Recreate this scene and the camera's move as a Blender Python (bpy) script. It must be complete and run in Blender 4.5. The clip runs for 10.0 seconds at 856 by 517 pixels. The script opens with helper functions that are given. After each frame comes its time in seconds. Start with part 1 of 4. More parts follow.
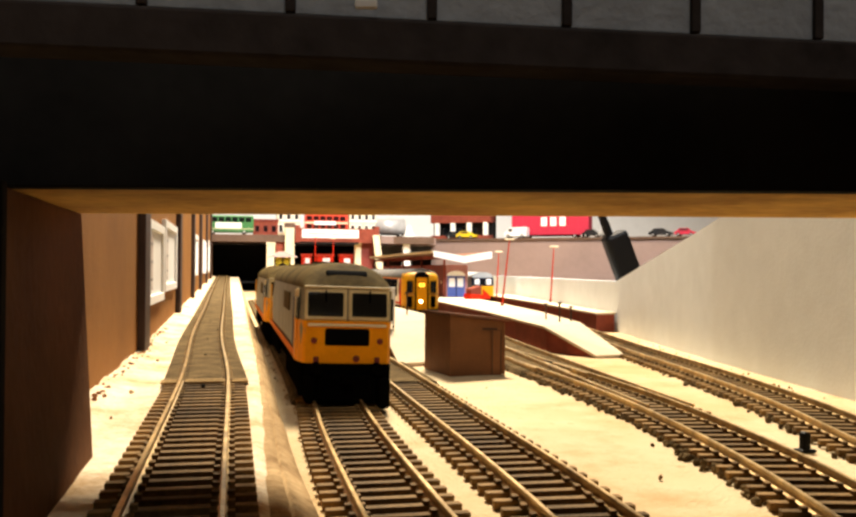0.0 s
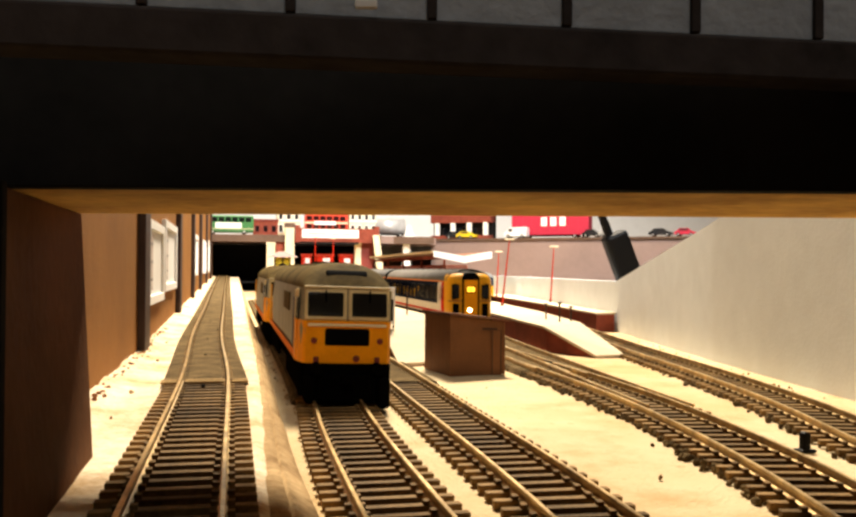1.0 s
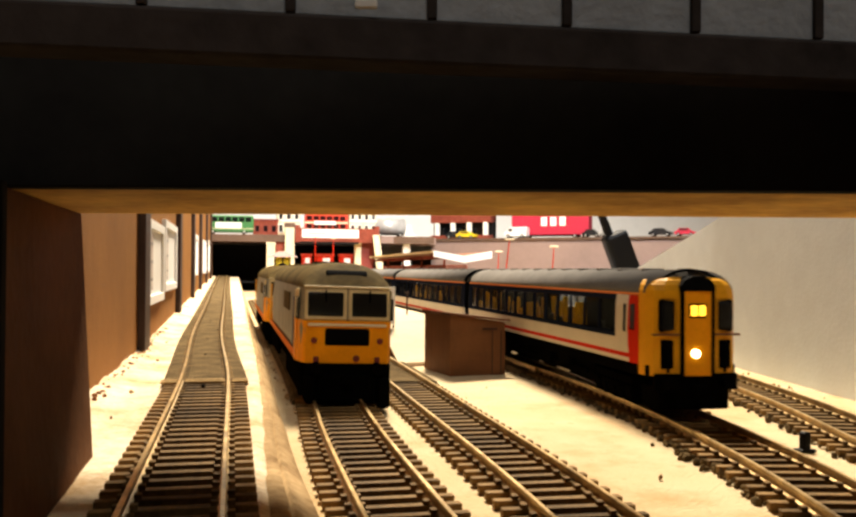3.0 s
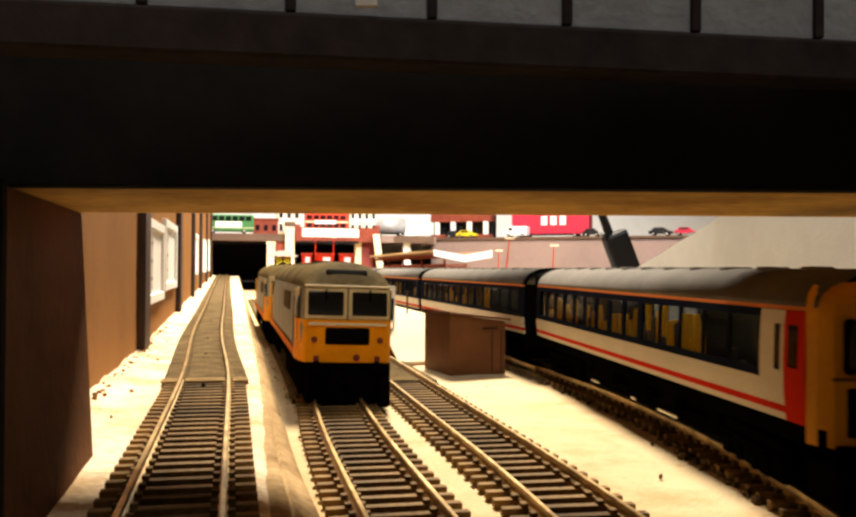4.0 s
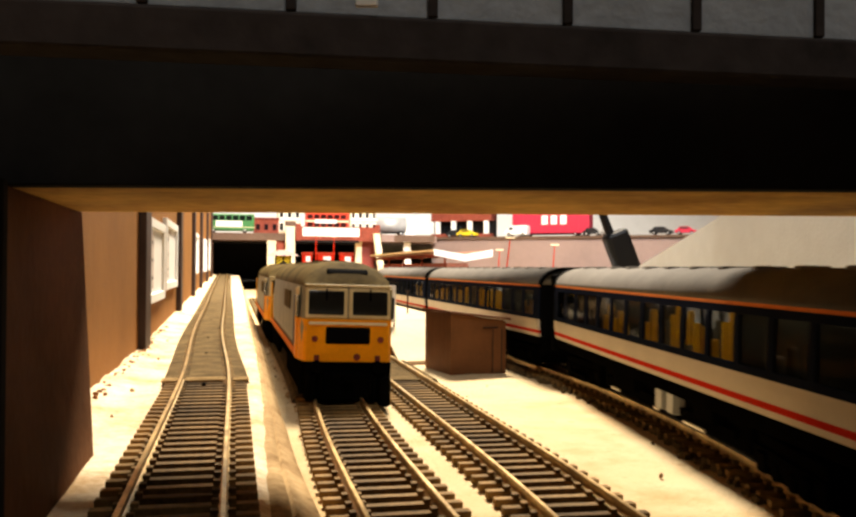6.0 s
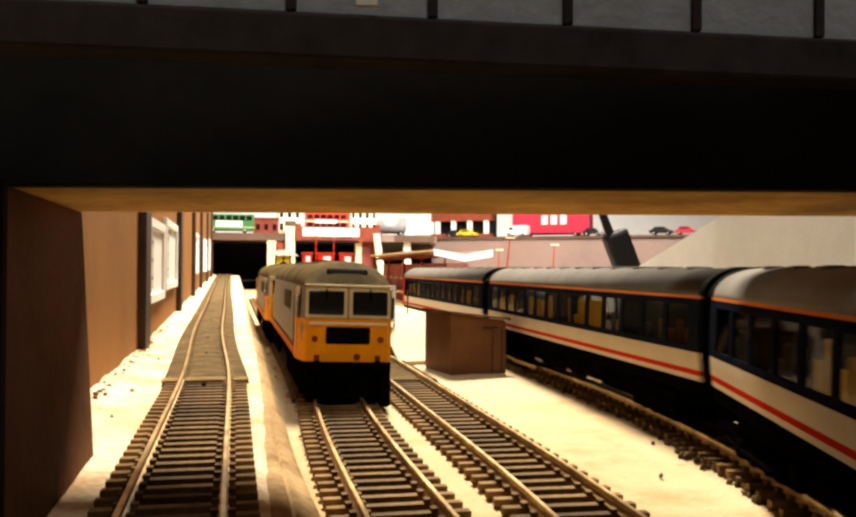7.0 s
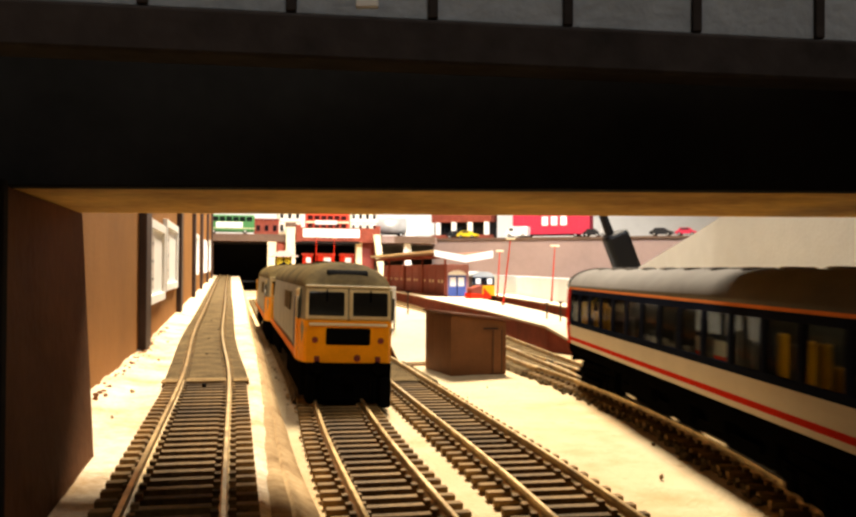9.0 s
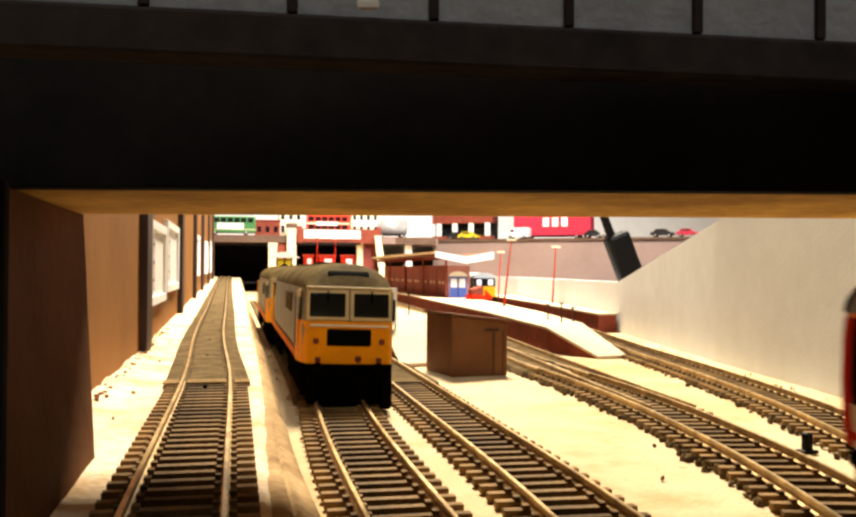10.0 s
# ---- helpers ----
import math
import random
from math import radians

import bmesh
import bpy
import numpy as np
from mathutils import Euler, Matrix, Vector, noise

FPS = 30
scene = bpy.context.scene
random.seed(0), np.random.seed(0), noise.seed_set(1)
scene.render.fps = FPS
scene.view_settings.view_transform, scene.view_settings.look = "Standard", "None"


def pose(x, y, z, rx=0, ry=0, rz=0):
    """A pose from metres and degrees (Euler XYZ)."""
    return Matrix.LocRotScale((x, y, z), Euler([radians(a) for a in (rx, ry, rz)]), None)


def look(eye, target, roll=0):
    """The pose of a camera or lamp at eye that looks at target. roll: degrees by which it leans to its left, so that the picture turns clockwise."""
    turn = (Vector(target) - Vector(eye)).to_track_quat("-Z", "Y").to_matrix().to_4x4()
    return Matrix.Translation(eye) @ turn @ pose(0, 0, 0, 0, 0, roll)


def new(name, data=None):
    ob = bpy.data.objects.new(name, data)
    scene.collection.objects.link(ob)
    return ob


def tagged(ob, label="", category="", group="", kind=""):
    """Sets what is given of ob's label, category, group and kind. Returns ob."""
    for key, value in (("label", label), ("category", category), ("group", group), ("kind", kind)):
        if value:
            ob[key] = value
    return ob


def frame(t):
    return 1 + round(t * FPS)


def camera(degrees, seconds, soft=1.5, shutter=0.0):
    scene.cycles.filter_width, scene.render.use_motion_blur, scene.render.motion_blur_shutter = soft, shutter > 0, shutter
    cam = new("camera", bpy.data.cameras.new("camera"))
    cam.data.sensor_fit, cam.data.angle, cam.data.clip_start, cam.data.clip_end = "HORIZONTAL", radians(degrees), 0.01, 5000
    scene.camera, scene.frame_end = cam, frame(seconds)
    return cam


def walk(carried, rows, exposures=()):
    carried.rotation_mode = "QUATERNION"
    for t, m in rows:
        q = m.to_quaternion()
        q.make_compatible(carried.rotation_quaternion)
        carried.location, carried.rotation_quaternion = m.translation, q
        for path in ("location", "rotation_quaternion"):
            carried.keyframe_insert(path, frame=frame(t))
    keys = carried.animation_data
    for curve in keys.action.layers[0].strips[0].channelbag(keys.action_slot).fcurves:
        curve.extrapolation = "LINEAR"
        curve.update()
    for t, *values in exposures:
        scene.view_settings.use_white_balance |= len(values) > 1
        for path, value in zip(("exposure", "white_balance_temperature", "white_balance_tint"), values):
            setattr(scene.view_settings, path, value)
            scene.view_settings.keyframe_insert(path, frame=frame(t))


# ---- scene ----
MM = 0.001
FOV, EYE_Z, YAW, PITCH, ROLL = 51.24, 53.4, 12.3, 0.754, 0.355

# ---- camera ----
cam = camera(FOV, 10.0, 2.6, 0.5)


def view(du, dv):
    """The camera's pose, turned by a hair to either side (degrees)."""
    a, b = radians(YAW + du), radians(PITCH + dv)
    eye = Vector((0, 0, EYE_Z * MM))
    return look(eye, eye + Vector((math.sin(a) * math.cos(b), math.cos(a) * math.cos(b), math.sin(b))), ROLL)


walk(cam, [(0.0, view(0, 0)), (2.5, view(0, 0)), (4.0, view(-0.01, -0.06)), (5.0, view(-0.04, -0.105)), (8.0, view(-0.04, -0.10)),
           (8.75, view(-0.05, -0.06)), (9.5, view(-0.08, 0.0)), (10.0, view(-0.12, 0.035))],
     [(0.0, -0.1), (2.7, -0.08), (4.0, 0.08), (9.0, 0.12), (10.0, 0.14)])

# ---- world and light ----
world = bpy.data.worlds.new("room_air")
world.use_nodes = True
scene.world = world
world.node_tree.nodes["Background"].inputs[0].default_value = (1.0, 0.93, 0.82, 1)
world.node_tree.nodes["Background"].inputs[1].default_value = 0.02


def area_lamp(name, x, y, z, sx, sy, power, colour, target, spread=180):
    d = bpy.data.lights.new(name, "AREA")
    d.shape, d.size, d.size_y, d.energy, d.color = "RECTANGLE", sx * MM, sy * MM, power, colour
    d.spread = radians(spread)
    ob = new(name, d)
    ob.matrix_world = look(Vector((x, y, z)) * MM, Vector(target) * MM)
    return ob


area_lamp("room_ceiling_light", 325, 1330, 1400, 280, 380, 96, (1.0, 0.85, 0.66), (150, 700, 0))
# Added fill in front of the bridge, lifts the grey parapet.
area_lamp("parapet_fill_light", 40, -330, 1250, 200, 200, 4.4, (1.0, 0.95, 0.88), (150, 300, 40))
# Added narrow fill that brightens the station and town fronts.
area_lamp("station_fill_light", 650, 450, 1100, 400, 400, 9.5, (0.95, 0.97, 1.0), (400, 1650, 80), 75)


# ---- materials ----
def material(name, colour, rough=0.6, metal=0.0, var=0.15, scale=60.0, bump=0.0, bump_scale=400.0, second=None, emit=None, island=0.0, coat=0.0, spec=0.2):
    """A painted or natural surface: two scales of noise in tone, fine relief. scale: 1/m."""
    m = bpy.data.materials.new(name)
    m.use_nodes = True
    n, l = m.node_tree.nodes, m.node_tree.links
    b = n["Principled BSDF"]
    b.inputs["Roughness"].default_value, b.inputs["Metallic"].default_value = rough, metal
    b.inputs["Coat Weight"].default_value, b.inputs["Specular IOR Level"].default_value = coat, spec
    co = n.new("ShaderNodeTexCoord")
    big, small = n.new("ShaderNodeTexNoise"), n.new("ShaderNodeTexNoise")
    big.inputs["Scale"].default_value, small.inputs["Scale"].default_value = scale, scale * 9
    big.inputs["Detail"].default_value, small.inputs["Detail"].default_value = 5, 6
    for t in (big, small):
        l.new(co.outputs["Object"], t.inputs["Vector"])
    add = n.new("ShaderNodeMath")
    add.operation = "MULTIPLY_ADD"
    l.new(small.outputs["Fac"], add.inputs[0])
    add.inputs[1].default_value = 0.45
    l.new(big.outputs["Fac"], add.inputs[2])
    ramp = n.new("ShaderNodeMapRange")
    ramp.inputs["From Min"].default_value, ramp.inputs["From Max"].default_value = 0.45, 1.0
    l.new(add.outputs[0], ramp.inputs["Value"])
    mix = n.new("ShaderNodeMix")
    mix.data_type = "RGBA"
    lo = second or tuple(c * (1 - var * 1.6) for c in colour)
    mix.inputs["A"].default_value, mix.inputs["B"].default_value = (*lo, 1), (*[min(1, c * (1 + var * 0.6)) for c in colour], 1)
    l.new(ramp.outputs["Result"], mix.inputs["Factor"])
    out = mix.outputs["Result"]
    if island:
        info = n.new("ShaderNodeObjectInfo")
        geo = n.new("ShaderNodeNewGeometry")
        plus = n.new("ShaderNodeMath")
        l.new(info.outputs["Random"], plus.inputs[0])
        l.new(geo.outputs["Random Per Island"], plus.inputs[1])
        fr = n.new("ShaderNodeMath")
        fr.operation = "FRACT"
        l.new(plus.outputs[0], fr.inputs[0])
        mr = n.new("ShaderNodeMapRange")
        mr.inputs["To Min"].default_value, mr.inputs["To Max"].default_value = 1 - island, 1 + island
        l.new(fr.outputs[0], mr.inputs["Value"])
        mul = n.new("ShaderNodeVectorMath")
        mul.operation = "SCALE"
        l.new(out, mul.inputs[0])
        l.new(mr.outputs["Result"], mul.inputs["Scale"])
        out = mul.outputs[0]
    l.new(out, b.inputs["Base Color"])
    if bump:
        tex = n.new("ShaderNodeTexNoise")
        tex.inputs["Scale"].default_value, tex.inputs["Detail"].default_value = bump_scale, 6
        l.new(co.outputs["Object"], tex.inputs["Vector"])
        bp = n.new("ShaderNodeBump")
        bp.inputs["Strength"].default_value, bp.inputs["Distance"].default_value = bump, 0.0015
        l.new(tex.outputs["Fac"], bp.inputs["Height"])
        l.new(bp.outputs["Normal"], b.inputs["Normal"])
    if emit:
        b.inputs["Emission Color"].default_value, b.inputs["Emission Strength"].default_value = (*emit[:3], 1), emit[3]
    return m


def glass_material(name, tint, rough=0.05, alpha=0.25):
    m = bpy.data.materials.new(name)
    m.use_nodes = True
    n, l = m.node_tree.nodes, m.node_tree.links
    glossy = n["Principled BSDF"]
    glossy.inputs["Base Color"].default_value = (0.01, 0.012, 0.015, 1)
    glossy.inputs["Roughness"].default_value = rough
    clear = n.new("ShaderNodeBsdfTransparent")
    clear.inputs["Color"].default_value = (*tint, 1)
    mix = n.new("ShaderNodeMixShader")
    mix.inputs[0].default_value = alpha
    l.new(clear.outputs[0], mix.inputs[1])
    l.new(glossy.outputs[0], mix.inputs[2])
    l.new(mix.outputs[0], n["Material Output"].inputs["Surface"])
    return m


def ground_material(name):
    """Painted board under a thin coat of sand: pale cream, with tan and rusty stains, fine grain and dark specks."""
    m = bpy.data.materials.new(name)
    m.use_nodes = True
    n, l = m.node_tree.nodes, m.node_tree.links
    b = n["Principled BSDF"]
    b.inputs["Roughness"].default_value, b.inputs["Specular IOR Level"].default_value = 0.95, 0.05
    co = n.new("ShaderNodeTexCoord")

    def texture(scale, detail, lo, hi, rough=0.55):
        t, r = n.new("ShaderNodeTexNoise"), n.new("ShaderNodeMapRange")
        t.inputs["Scale"].default_value, t.inputs["Detail"].default_value, t.inputs["Roughness"].default_value = scale, detail, rough
        l.new(co.outputs["Object"], t.inputs["Vector"])
        r.inputs["From Min"].default_value, r.inputs["From Max"].default_value = lo, hi
        l.new(t.outputs["Fac"], r.inputs["Value"])
        return r.outputs["Result"]

    def over(below, colour, fac, most=1.0):
        x = n.new("ShaderNodeMix")
        x.data_type = "RGBA"
        k = n.new("ShaderNodeMath")
        k.operation = "MULTIPLY"
        k.inputs[1].default_value = most
        l.new(fac, k.inputs[0])
        l.new(k.outputs[0], x.inputs["Factor"])
        if isinstance(below, tuple):
            x.inputs["A"].default_value = (*below, 1)
        else:
            l.new(below, x.inputs["A"])
        x.inputs["B"].default_value = (*colour, 1)
        return x.outputs["Result"]

    c = over((0.62, 0.50, 0.31), (0.50, 0.35, 0.17), texture(7, 4, 0.42, 0.66))
    c = over(c, (0.43, 0.22, 0.07), texture(16, 8, 0.52, 0.72, 0.7), 0.75)
    c = over(c, (0.68, 0.57, 0.38), texture(48, 6, 0.50, 0.75), 0.5)
    c = over(c, (0.36, 0.20, 0.08), texture(170, 5, 0.62, 0.76), 0.6)
    l.new(c, b.inputs["Base Color"])
    t = n.new("ShaderNodeTexNoise")
    t.inputs["Scale"].default_value, t.inputs["Detail"].default_value = 700, 7
    l.new(co.outputs["Object"], t.inputs["Vector"])
    bp = n.new("ShaderNodeBump")
    bp.inputs["Strength"].default_value, bp.inputs["Distance"].default_value = 0.6, 0.0015
    l.new(t.outputs["Fac"], bp.inputs["Height"])
    l.new(bp.outputs["Normal"], b.inputs["Normal"])
    return m


M = dict(
    board=ground_material("sanded_baseboard"),
    snow=material("plaster_ballast", (0.80, 0.71, 0.54), 0.95, var=0.12, scale=55, bump=1.0, bump_scale=240, second=(0.48, 0.30, 0.13), spec=0.05),
    oldwood=material("weathered_timber", (0.46, 0.33, 0.17), 0.85, var=0.35, scale=40, bump=0.8, bump_scale=300, second=(0.15, 0.08, 0.03), spec=0.05),
    ballast=material("grey_foam_ballast", (0.15, 0.105, 0.05), 0.95, var=0.5, scale=90, bump=1.0, bump_scale=900, second=(0.05, 0.035, 0.018), spec=0.03),
    sleeper=material("sleeper_plastic", (0.22, 0.132, 0.046), 0.7, var=0.35, scale=200, island=0.4, second=(0.06, 0.038, 0.016), spec=0.10),
    chair=material("rail_chair_plastic", (0.012, 0.009, 0.006), 0.8, var=0.3, spec=0.05),
    rail=material("nickel_silver_rail", (0.80, 0.59, 0.28), 0.32, 0.9, var=0.3, scale=120, second=(0.24, 0.15, 0.06)),
    brownwall=material("brown_card_wall", (0.27, 0.12, 0.03), 0.75, var=0.14, scale=18, bump=0.15, bump_scale=600, spec=0.1),
    cork=material("pale_cork", (0.48, 0.33, 0.15), 0.9, var=0.3, scale=150, bump=0.4, spec=0.05),
    rust=material("rusty_crumbs", (0.30, 0.13, 0.05), 0.9, var=0.3, scale=200, spec=0.05),
    post=material("dark_brown_post", (0.05, 0.027, 0.018), 0.6, var=0.2, scale=60),
    abutment=material("dark_brown_abutment", (0.13, 0.054, 0.020), 0.8, var=0.25, scale=25, bump=0.25, spec=0.05),
    ply=material("bare_plywood", (0.78, 0.49, 0.12), 0.8, var=0.2, scale=30, bump=0.2, second=(0.30, 0.145, 0.03), spec=0.05),
    black=material("black_painted_board", (0.014, 0.0128, 0.012), 0.9, var=0.3, scale=40, spec=0.03),
    umber=material("dark_umber_board", (0.058, 0.048, 0.045), 0.8, var=0.4, scale=30, bump=0.12, spec=0.08),
    sheet=material("dark_grey_panel", (0.36, 0.40, 0.44), 0.6, var=0.2, scale=50, bump=0.2, bump_scale=500, spec=0.2),
    whitewall=material("white_hardboard", (0.76, 0.83, 0.88), 0.8, var=0.08, scale=9, bump=0.08, bump_scale=500, spec=0.1),
    mauve=material("brown_grey_card", (0.27, 0.19, 0.165), 0.8, var=0.1, scale=10, bump=0.1),
    deck=material("brown_bridge_deck", (0.13, 0.08, 0.055), 0.75, var=0.2, scale=20),
    cream=material("cream_painted_wood", (0.78, 0.66, 0.45), 0.7, var=0.1, scale=40),
    brick=material("red_brick_card", (0.24, 0.055, 0.032), 0.85, var=0.25, scale=60, bump=0.2),
    platform=material("cream_platform_top", (0.62, 0.52, 0.37), 0.9, var=0.12, scale=25, bump=0.3, bump_scale=700, spec=0.05),
    hut=material("brown_plastic_hut", (0.19, 0.078, 0.028), 0.6, var=0.18, scale=70),
    hutroof=material("brown_felt_roof", (0.2, 0.09, 0.05), 0.7, var=0.2, scale=70),
    white=material("white_card", (0.85, 0.84, 0.8), 0.6, var=0.04, scale=30),
    print=material("printed_poster", (0.62, 0.55, 0.47), 0.6, var=0.4, scale=160, second=(0.32, 0.22, 0.18)),
    yellow=material("warning_yellow_paint", (0.88, 0.34, 0.004), 0.5, var=0.12, scale=80, spec=0.1),
    emu_yellow=material("unit_yellow_paint", (0.72, 0.33, 0.005), 0.45, var=0.1, scale=80),
    locowhite=material("grey_white_paint", (0.64, 0.52, 0.28), 0.55, var=0.16, scale=60, spec=0.1),
    slate=material("slate_blue_paint", (0.05, 0.065, 0.10), 0.5, var=0.2, scale=60),
    locogrey=material("weathered_grey_paint", (0.25, 0.24, 0.18), 0.55, var=0.25, scale=50),
    roofgrey=material("weathered_roof_grey", (0.115, 0.082, 0.030), 0.8, var=0.45, scale=40, spec=0.03),
    coachroof=material("coach_roof_grey", (0.17, 0.16, 0.145), 0.75, var=0.18, scale=40, spec=0.06),
    navy=material("navy_blue_paint", (0.012, 0.016, 0.031), 0.7, var=0.2, scale=60, spec=0.0),
    coachwhite=material("coach_white_paint", (0.62, 0.56, 0.46), 0.55, var=0.08, scale=60, spec=0.08),
    red=material("bright_red_paint", (0.56, 0.030, 0.012), 0.6, var=0.1, scale=60, spec=0.0),
    orange=material("orange_red_line", (0.74, 0.24, 0.07), 0.6, var=0.08, spec=0.0),
    darkframe=material("black_underframe", (0.003, 0.0027, 0.0023), 0.85, var=0.3, scale=90, spec=0.0),
    steel=material("bare_steel", (0.5, 0.45, 0.36), 0.35, 0.9, var=0.2, scale=90),
    seat=material("amber_seat_moulding", (0.80, 0.40, 0.004), 0.4, var=0.15, scale=50),
    seat_dark=material("dark_seat_moulding", (0.09, 0.08, 0.07), 0.6, var=0.2, scale=50),
    interior=material("dark_interior", (0.02, 0.018, 0.015), 0.8, spec=0.05),
    rubber=material("black_rubber", (0.003, 0.003, 0.003), 0.8, spec=0.02),
    maroon=material("maroon_card", (0.20, 0.04, 0.03), 0.7, var=0.2, scale=60),
    blue=material("blue_door_paint", (0.08, 0.12, 0.36), 0.5, var=0.1),
    pink=material("pale_brick_card", (0.42, 0.2, 0.19), 0.8, var=0.1, scale=60),
    busred=material("bus_red_paint", (0.62, 0.06, 0.03), 0.35, coat=0.3),
    busgreen=material("bus_green_paint", (0.06, 0.2, 0.07), 0.35, coat=0.3),
    crimson=material("crimson_van_paint", (0.45, 0.03, 0.06), 0.45, var=0.06),
    carsilver=material("silver_paint", (0.5, 0.5, 0.5), 0.35, 0.3),
    cargrey=material("pale_grey_paint", (0.42, 0.43, 0.42), 0.4),
    carblack=material("dark_car_paint", (0.02, 0.022, 0.025), 0.25, coat=0.4),
    carwhite=material("white_car_paint", (0.8, 0.8, 0.8), 0.3, coat=0.3),
    caryellow=material("yellow_car_paint", (0.75, 0.55, 0.03), 0.35, coat=0.3),
    plastic=material("black_plastic", (0.003, 0.003, 0.0035), 0.5, spec=0.12),
    roomwall=material("dark_room_shell", (0.10, 0.085, 0.065), 0.9, var=0.1, scale=3, spec=0.05),
    roomfloor=material("dark_floor_shell", (0.05, 0.04, 0.03), 0.95, var=0.2, scale=20, spec=0.05),
    lit=material("lit_headlamp", (1, 0.95, 0.75), 0.4, emit=(1.0, 0.86, 0.55, 14)),
    litcode=material("lit_headcode", (1, 0.6, 0.1), 0.4, emit=(1.0, 0.5, 0.03, 3.2)),
    glow=material("seat_fill_glow", (1, 0.9, 0.7), 0.5, emit=(1.0, 0.80, 0.42, 5)),
    tunnel=material("tunnel_shade_black", (0.008, 0.008, 0.008), 0.95),
    glass=glass_material("coach_glass", (0.66, 0.68, 0.70), 0.05, 0.10),
    cabglass=glass_material("cab_glass", (0.2, 0.2, 0.18), 0.06, 0.5),
)


# ---- mesh tools (millimetres) ----
def mesh_of(name, bm, mat):
    bmesh.ops.recalc_face_normals(bm, faces=bm.faces)
    me = bpy.data.meshes.new(name)
    bm.transform(Matrix.Scale(MM, 4))
    bm.to_mesh(me)
    bm.free()
    me.materials.append(M[mat])
    return me


def part(name, bm, mat, parent=None, label="", smooth=False):
    """Links a bmesh as one mesh object, under a thing or a part."""
    me = bm if isinstance(bm, bpy.types.Mesh) else mesh_of(name, bm, mat)
    if smooth:
        for p in me.polygons:
            p.use_smooth = True
    ob = new(name, me)
    if parent:
        ob.parent = parent
    if label:
        ob["label"] = label
    return ob


def thing(name, x, y, z, rz=0, label="", category="", group="", kind=""):
    ob = new(name)
    ob.empty_display_size = 0.01
    ob.matrix_world = pose(x * MM, y * MM, z * MM, 0, 0, rz)
    return tagged(ob, label, category, group, kind)


def box(x0, x1, y0, y1, z0, z1, bevel=0.0, bm=None):
    own = bm is None
    b = bmesh.new()
    bmesh.ops.create_cube(b, size=1)
    for v in b.verts:
        v.co = Vector(((x0 + x1) / 2 + v.co.x * (x1 - x0), (y0 + y1) / 2 + v.co.y * (y1 - y0), (z0 + z1) / 2 + v.co.z * (z1 - z0)))
    if bevel:
        bmesh.ops.bevel(b, geom=b.edges[:], offset=bevel, segments=2, affect="EDGES", profile=0.5)
    if own:
        return b
    join(bm, b)
    return bm


def join(bm, other):
    tmp = bpy.data.meshes.new("tmp")
    other.to_mesh(tmp)
    other.free()
    bm.from_mesh(tmp)
    bpy.data.meshes.remove(tmp)


def cyl(x, y, z, r, depth, axis="z", seg=12, r2=None):
    b = bmesh.new()
    bmesh.ops.create_cone(b, cap_ends=True, segments=seg, radius1=r, radius2=r if r2 is None else r2, depth=depth)
    if axis == "x":
        bmesh.ops.rotate(b, verts=b.verts, matrix=Matrix.Rotation(radians(90), 3, "Y"))
    if axis == "y":
        bmesh.ops.rotate(b, verts=b.verts, matrix=Matrix.Rotation(radians(90), 3, "X"))
    bmesh.ops.translate(b, verts=b.verts, vec=(x, y, z))
    return b


def prism(pts, z0, z1):
    """An upright prism over a plan outline; z0, z1 may be numbers or lists per corner."""
    b = bmesh.new()
    n = len(pts)
    lo = z0 if isinstance(z0, (list, tuple)) else [z0] * n
    hi = z1 if isinstance(z1, (list, tuple)) else [z1] * n
    low = [b.verts.new((p[0], p[1], h)) for p, h in zip(pts, lo)]
    top = [b.verts.new((p[0], p[1], h)) for p, h in zip(pts, hi)]
    b.faces.new(low[::-1])
    b.faces.new(top)
    for i in range(n):
        j = (i + 1) % n
        b.faces.new((low[i], low[j], top[j], top[i]))
    return b


def strip_prism(left, right, lo, hi):
    """A long slab between two plan lines, with its bottom and top heights at each station."""
    b = bmesh.new()
    rings = [[b.verts.new((*p, z)) for p, z in ((l_, a), (r_, a), (r_, c), (l_, c))] for l_, r_, a, c in zip(left, right, lo, hi)]
    for r, q in zip(rings, rings[1:]):
        for i in range(4):
            j = (i + 1) % 4
            b.faces.new((r[i], r[j], q[j], q[i]))
    b.faces.new(rings[0])
    b.faces.new(rings[-1][::-1])
    return b


def extrude_profile(pts, y0, y1, closed=True, steps=1):
    """A section in x, z drawn out along y."""
    b = bmesh.new()
    rings = []
    for k in range(steps + 1):
        y = y0 + (y1 - y0) * k / steps
        rings.append([b.verts.new((p[0], y, p[1])) for p in pts])
    n = len(pts)
    for r, s in zip(rings, rings[1:]):
        for i in range(n if closed else n - 1):
            j = (i + 1) % n
            b.faces.new((r[i], r[j], s[j], s[i]))
    if closed:
        b.faces.new(rings[0])
        b.faces.new(rings[-1][::-1])
    return b


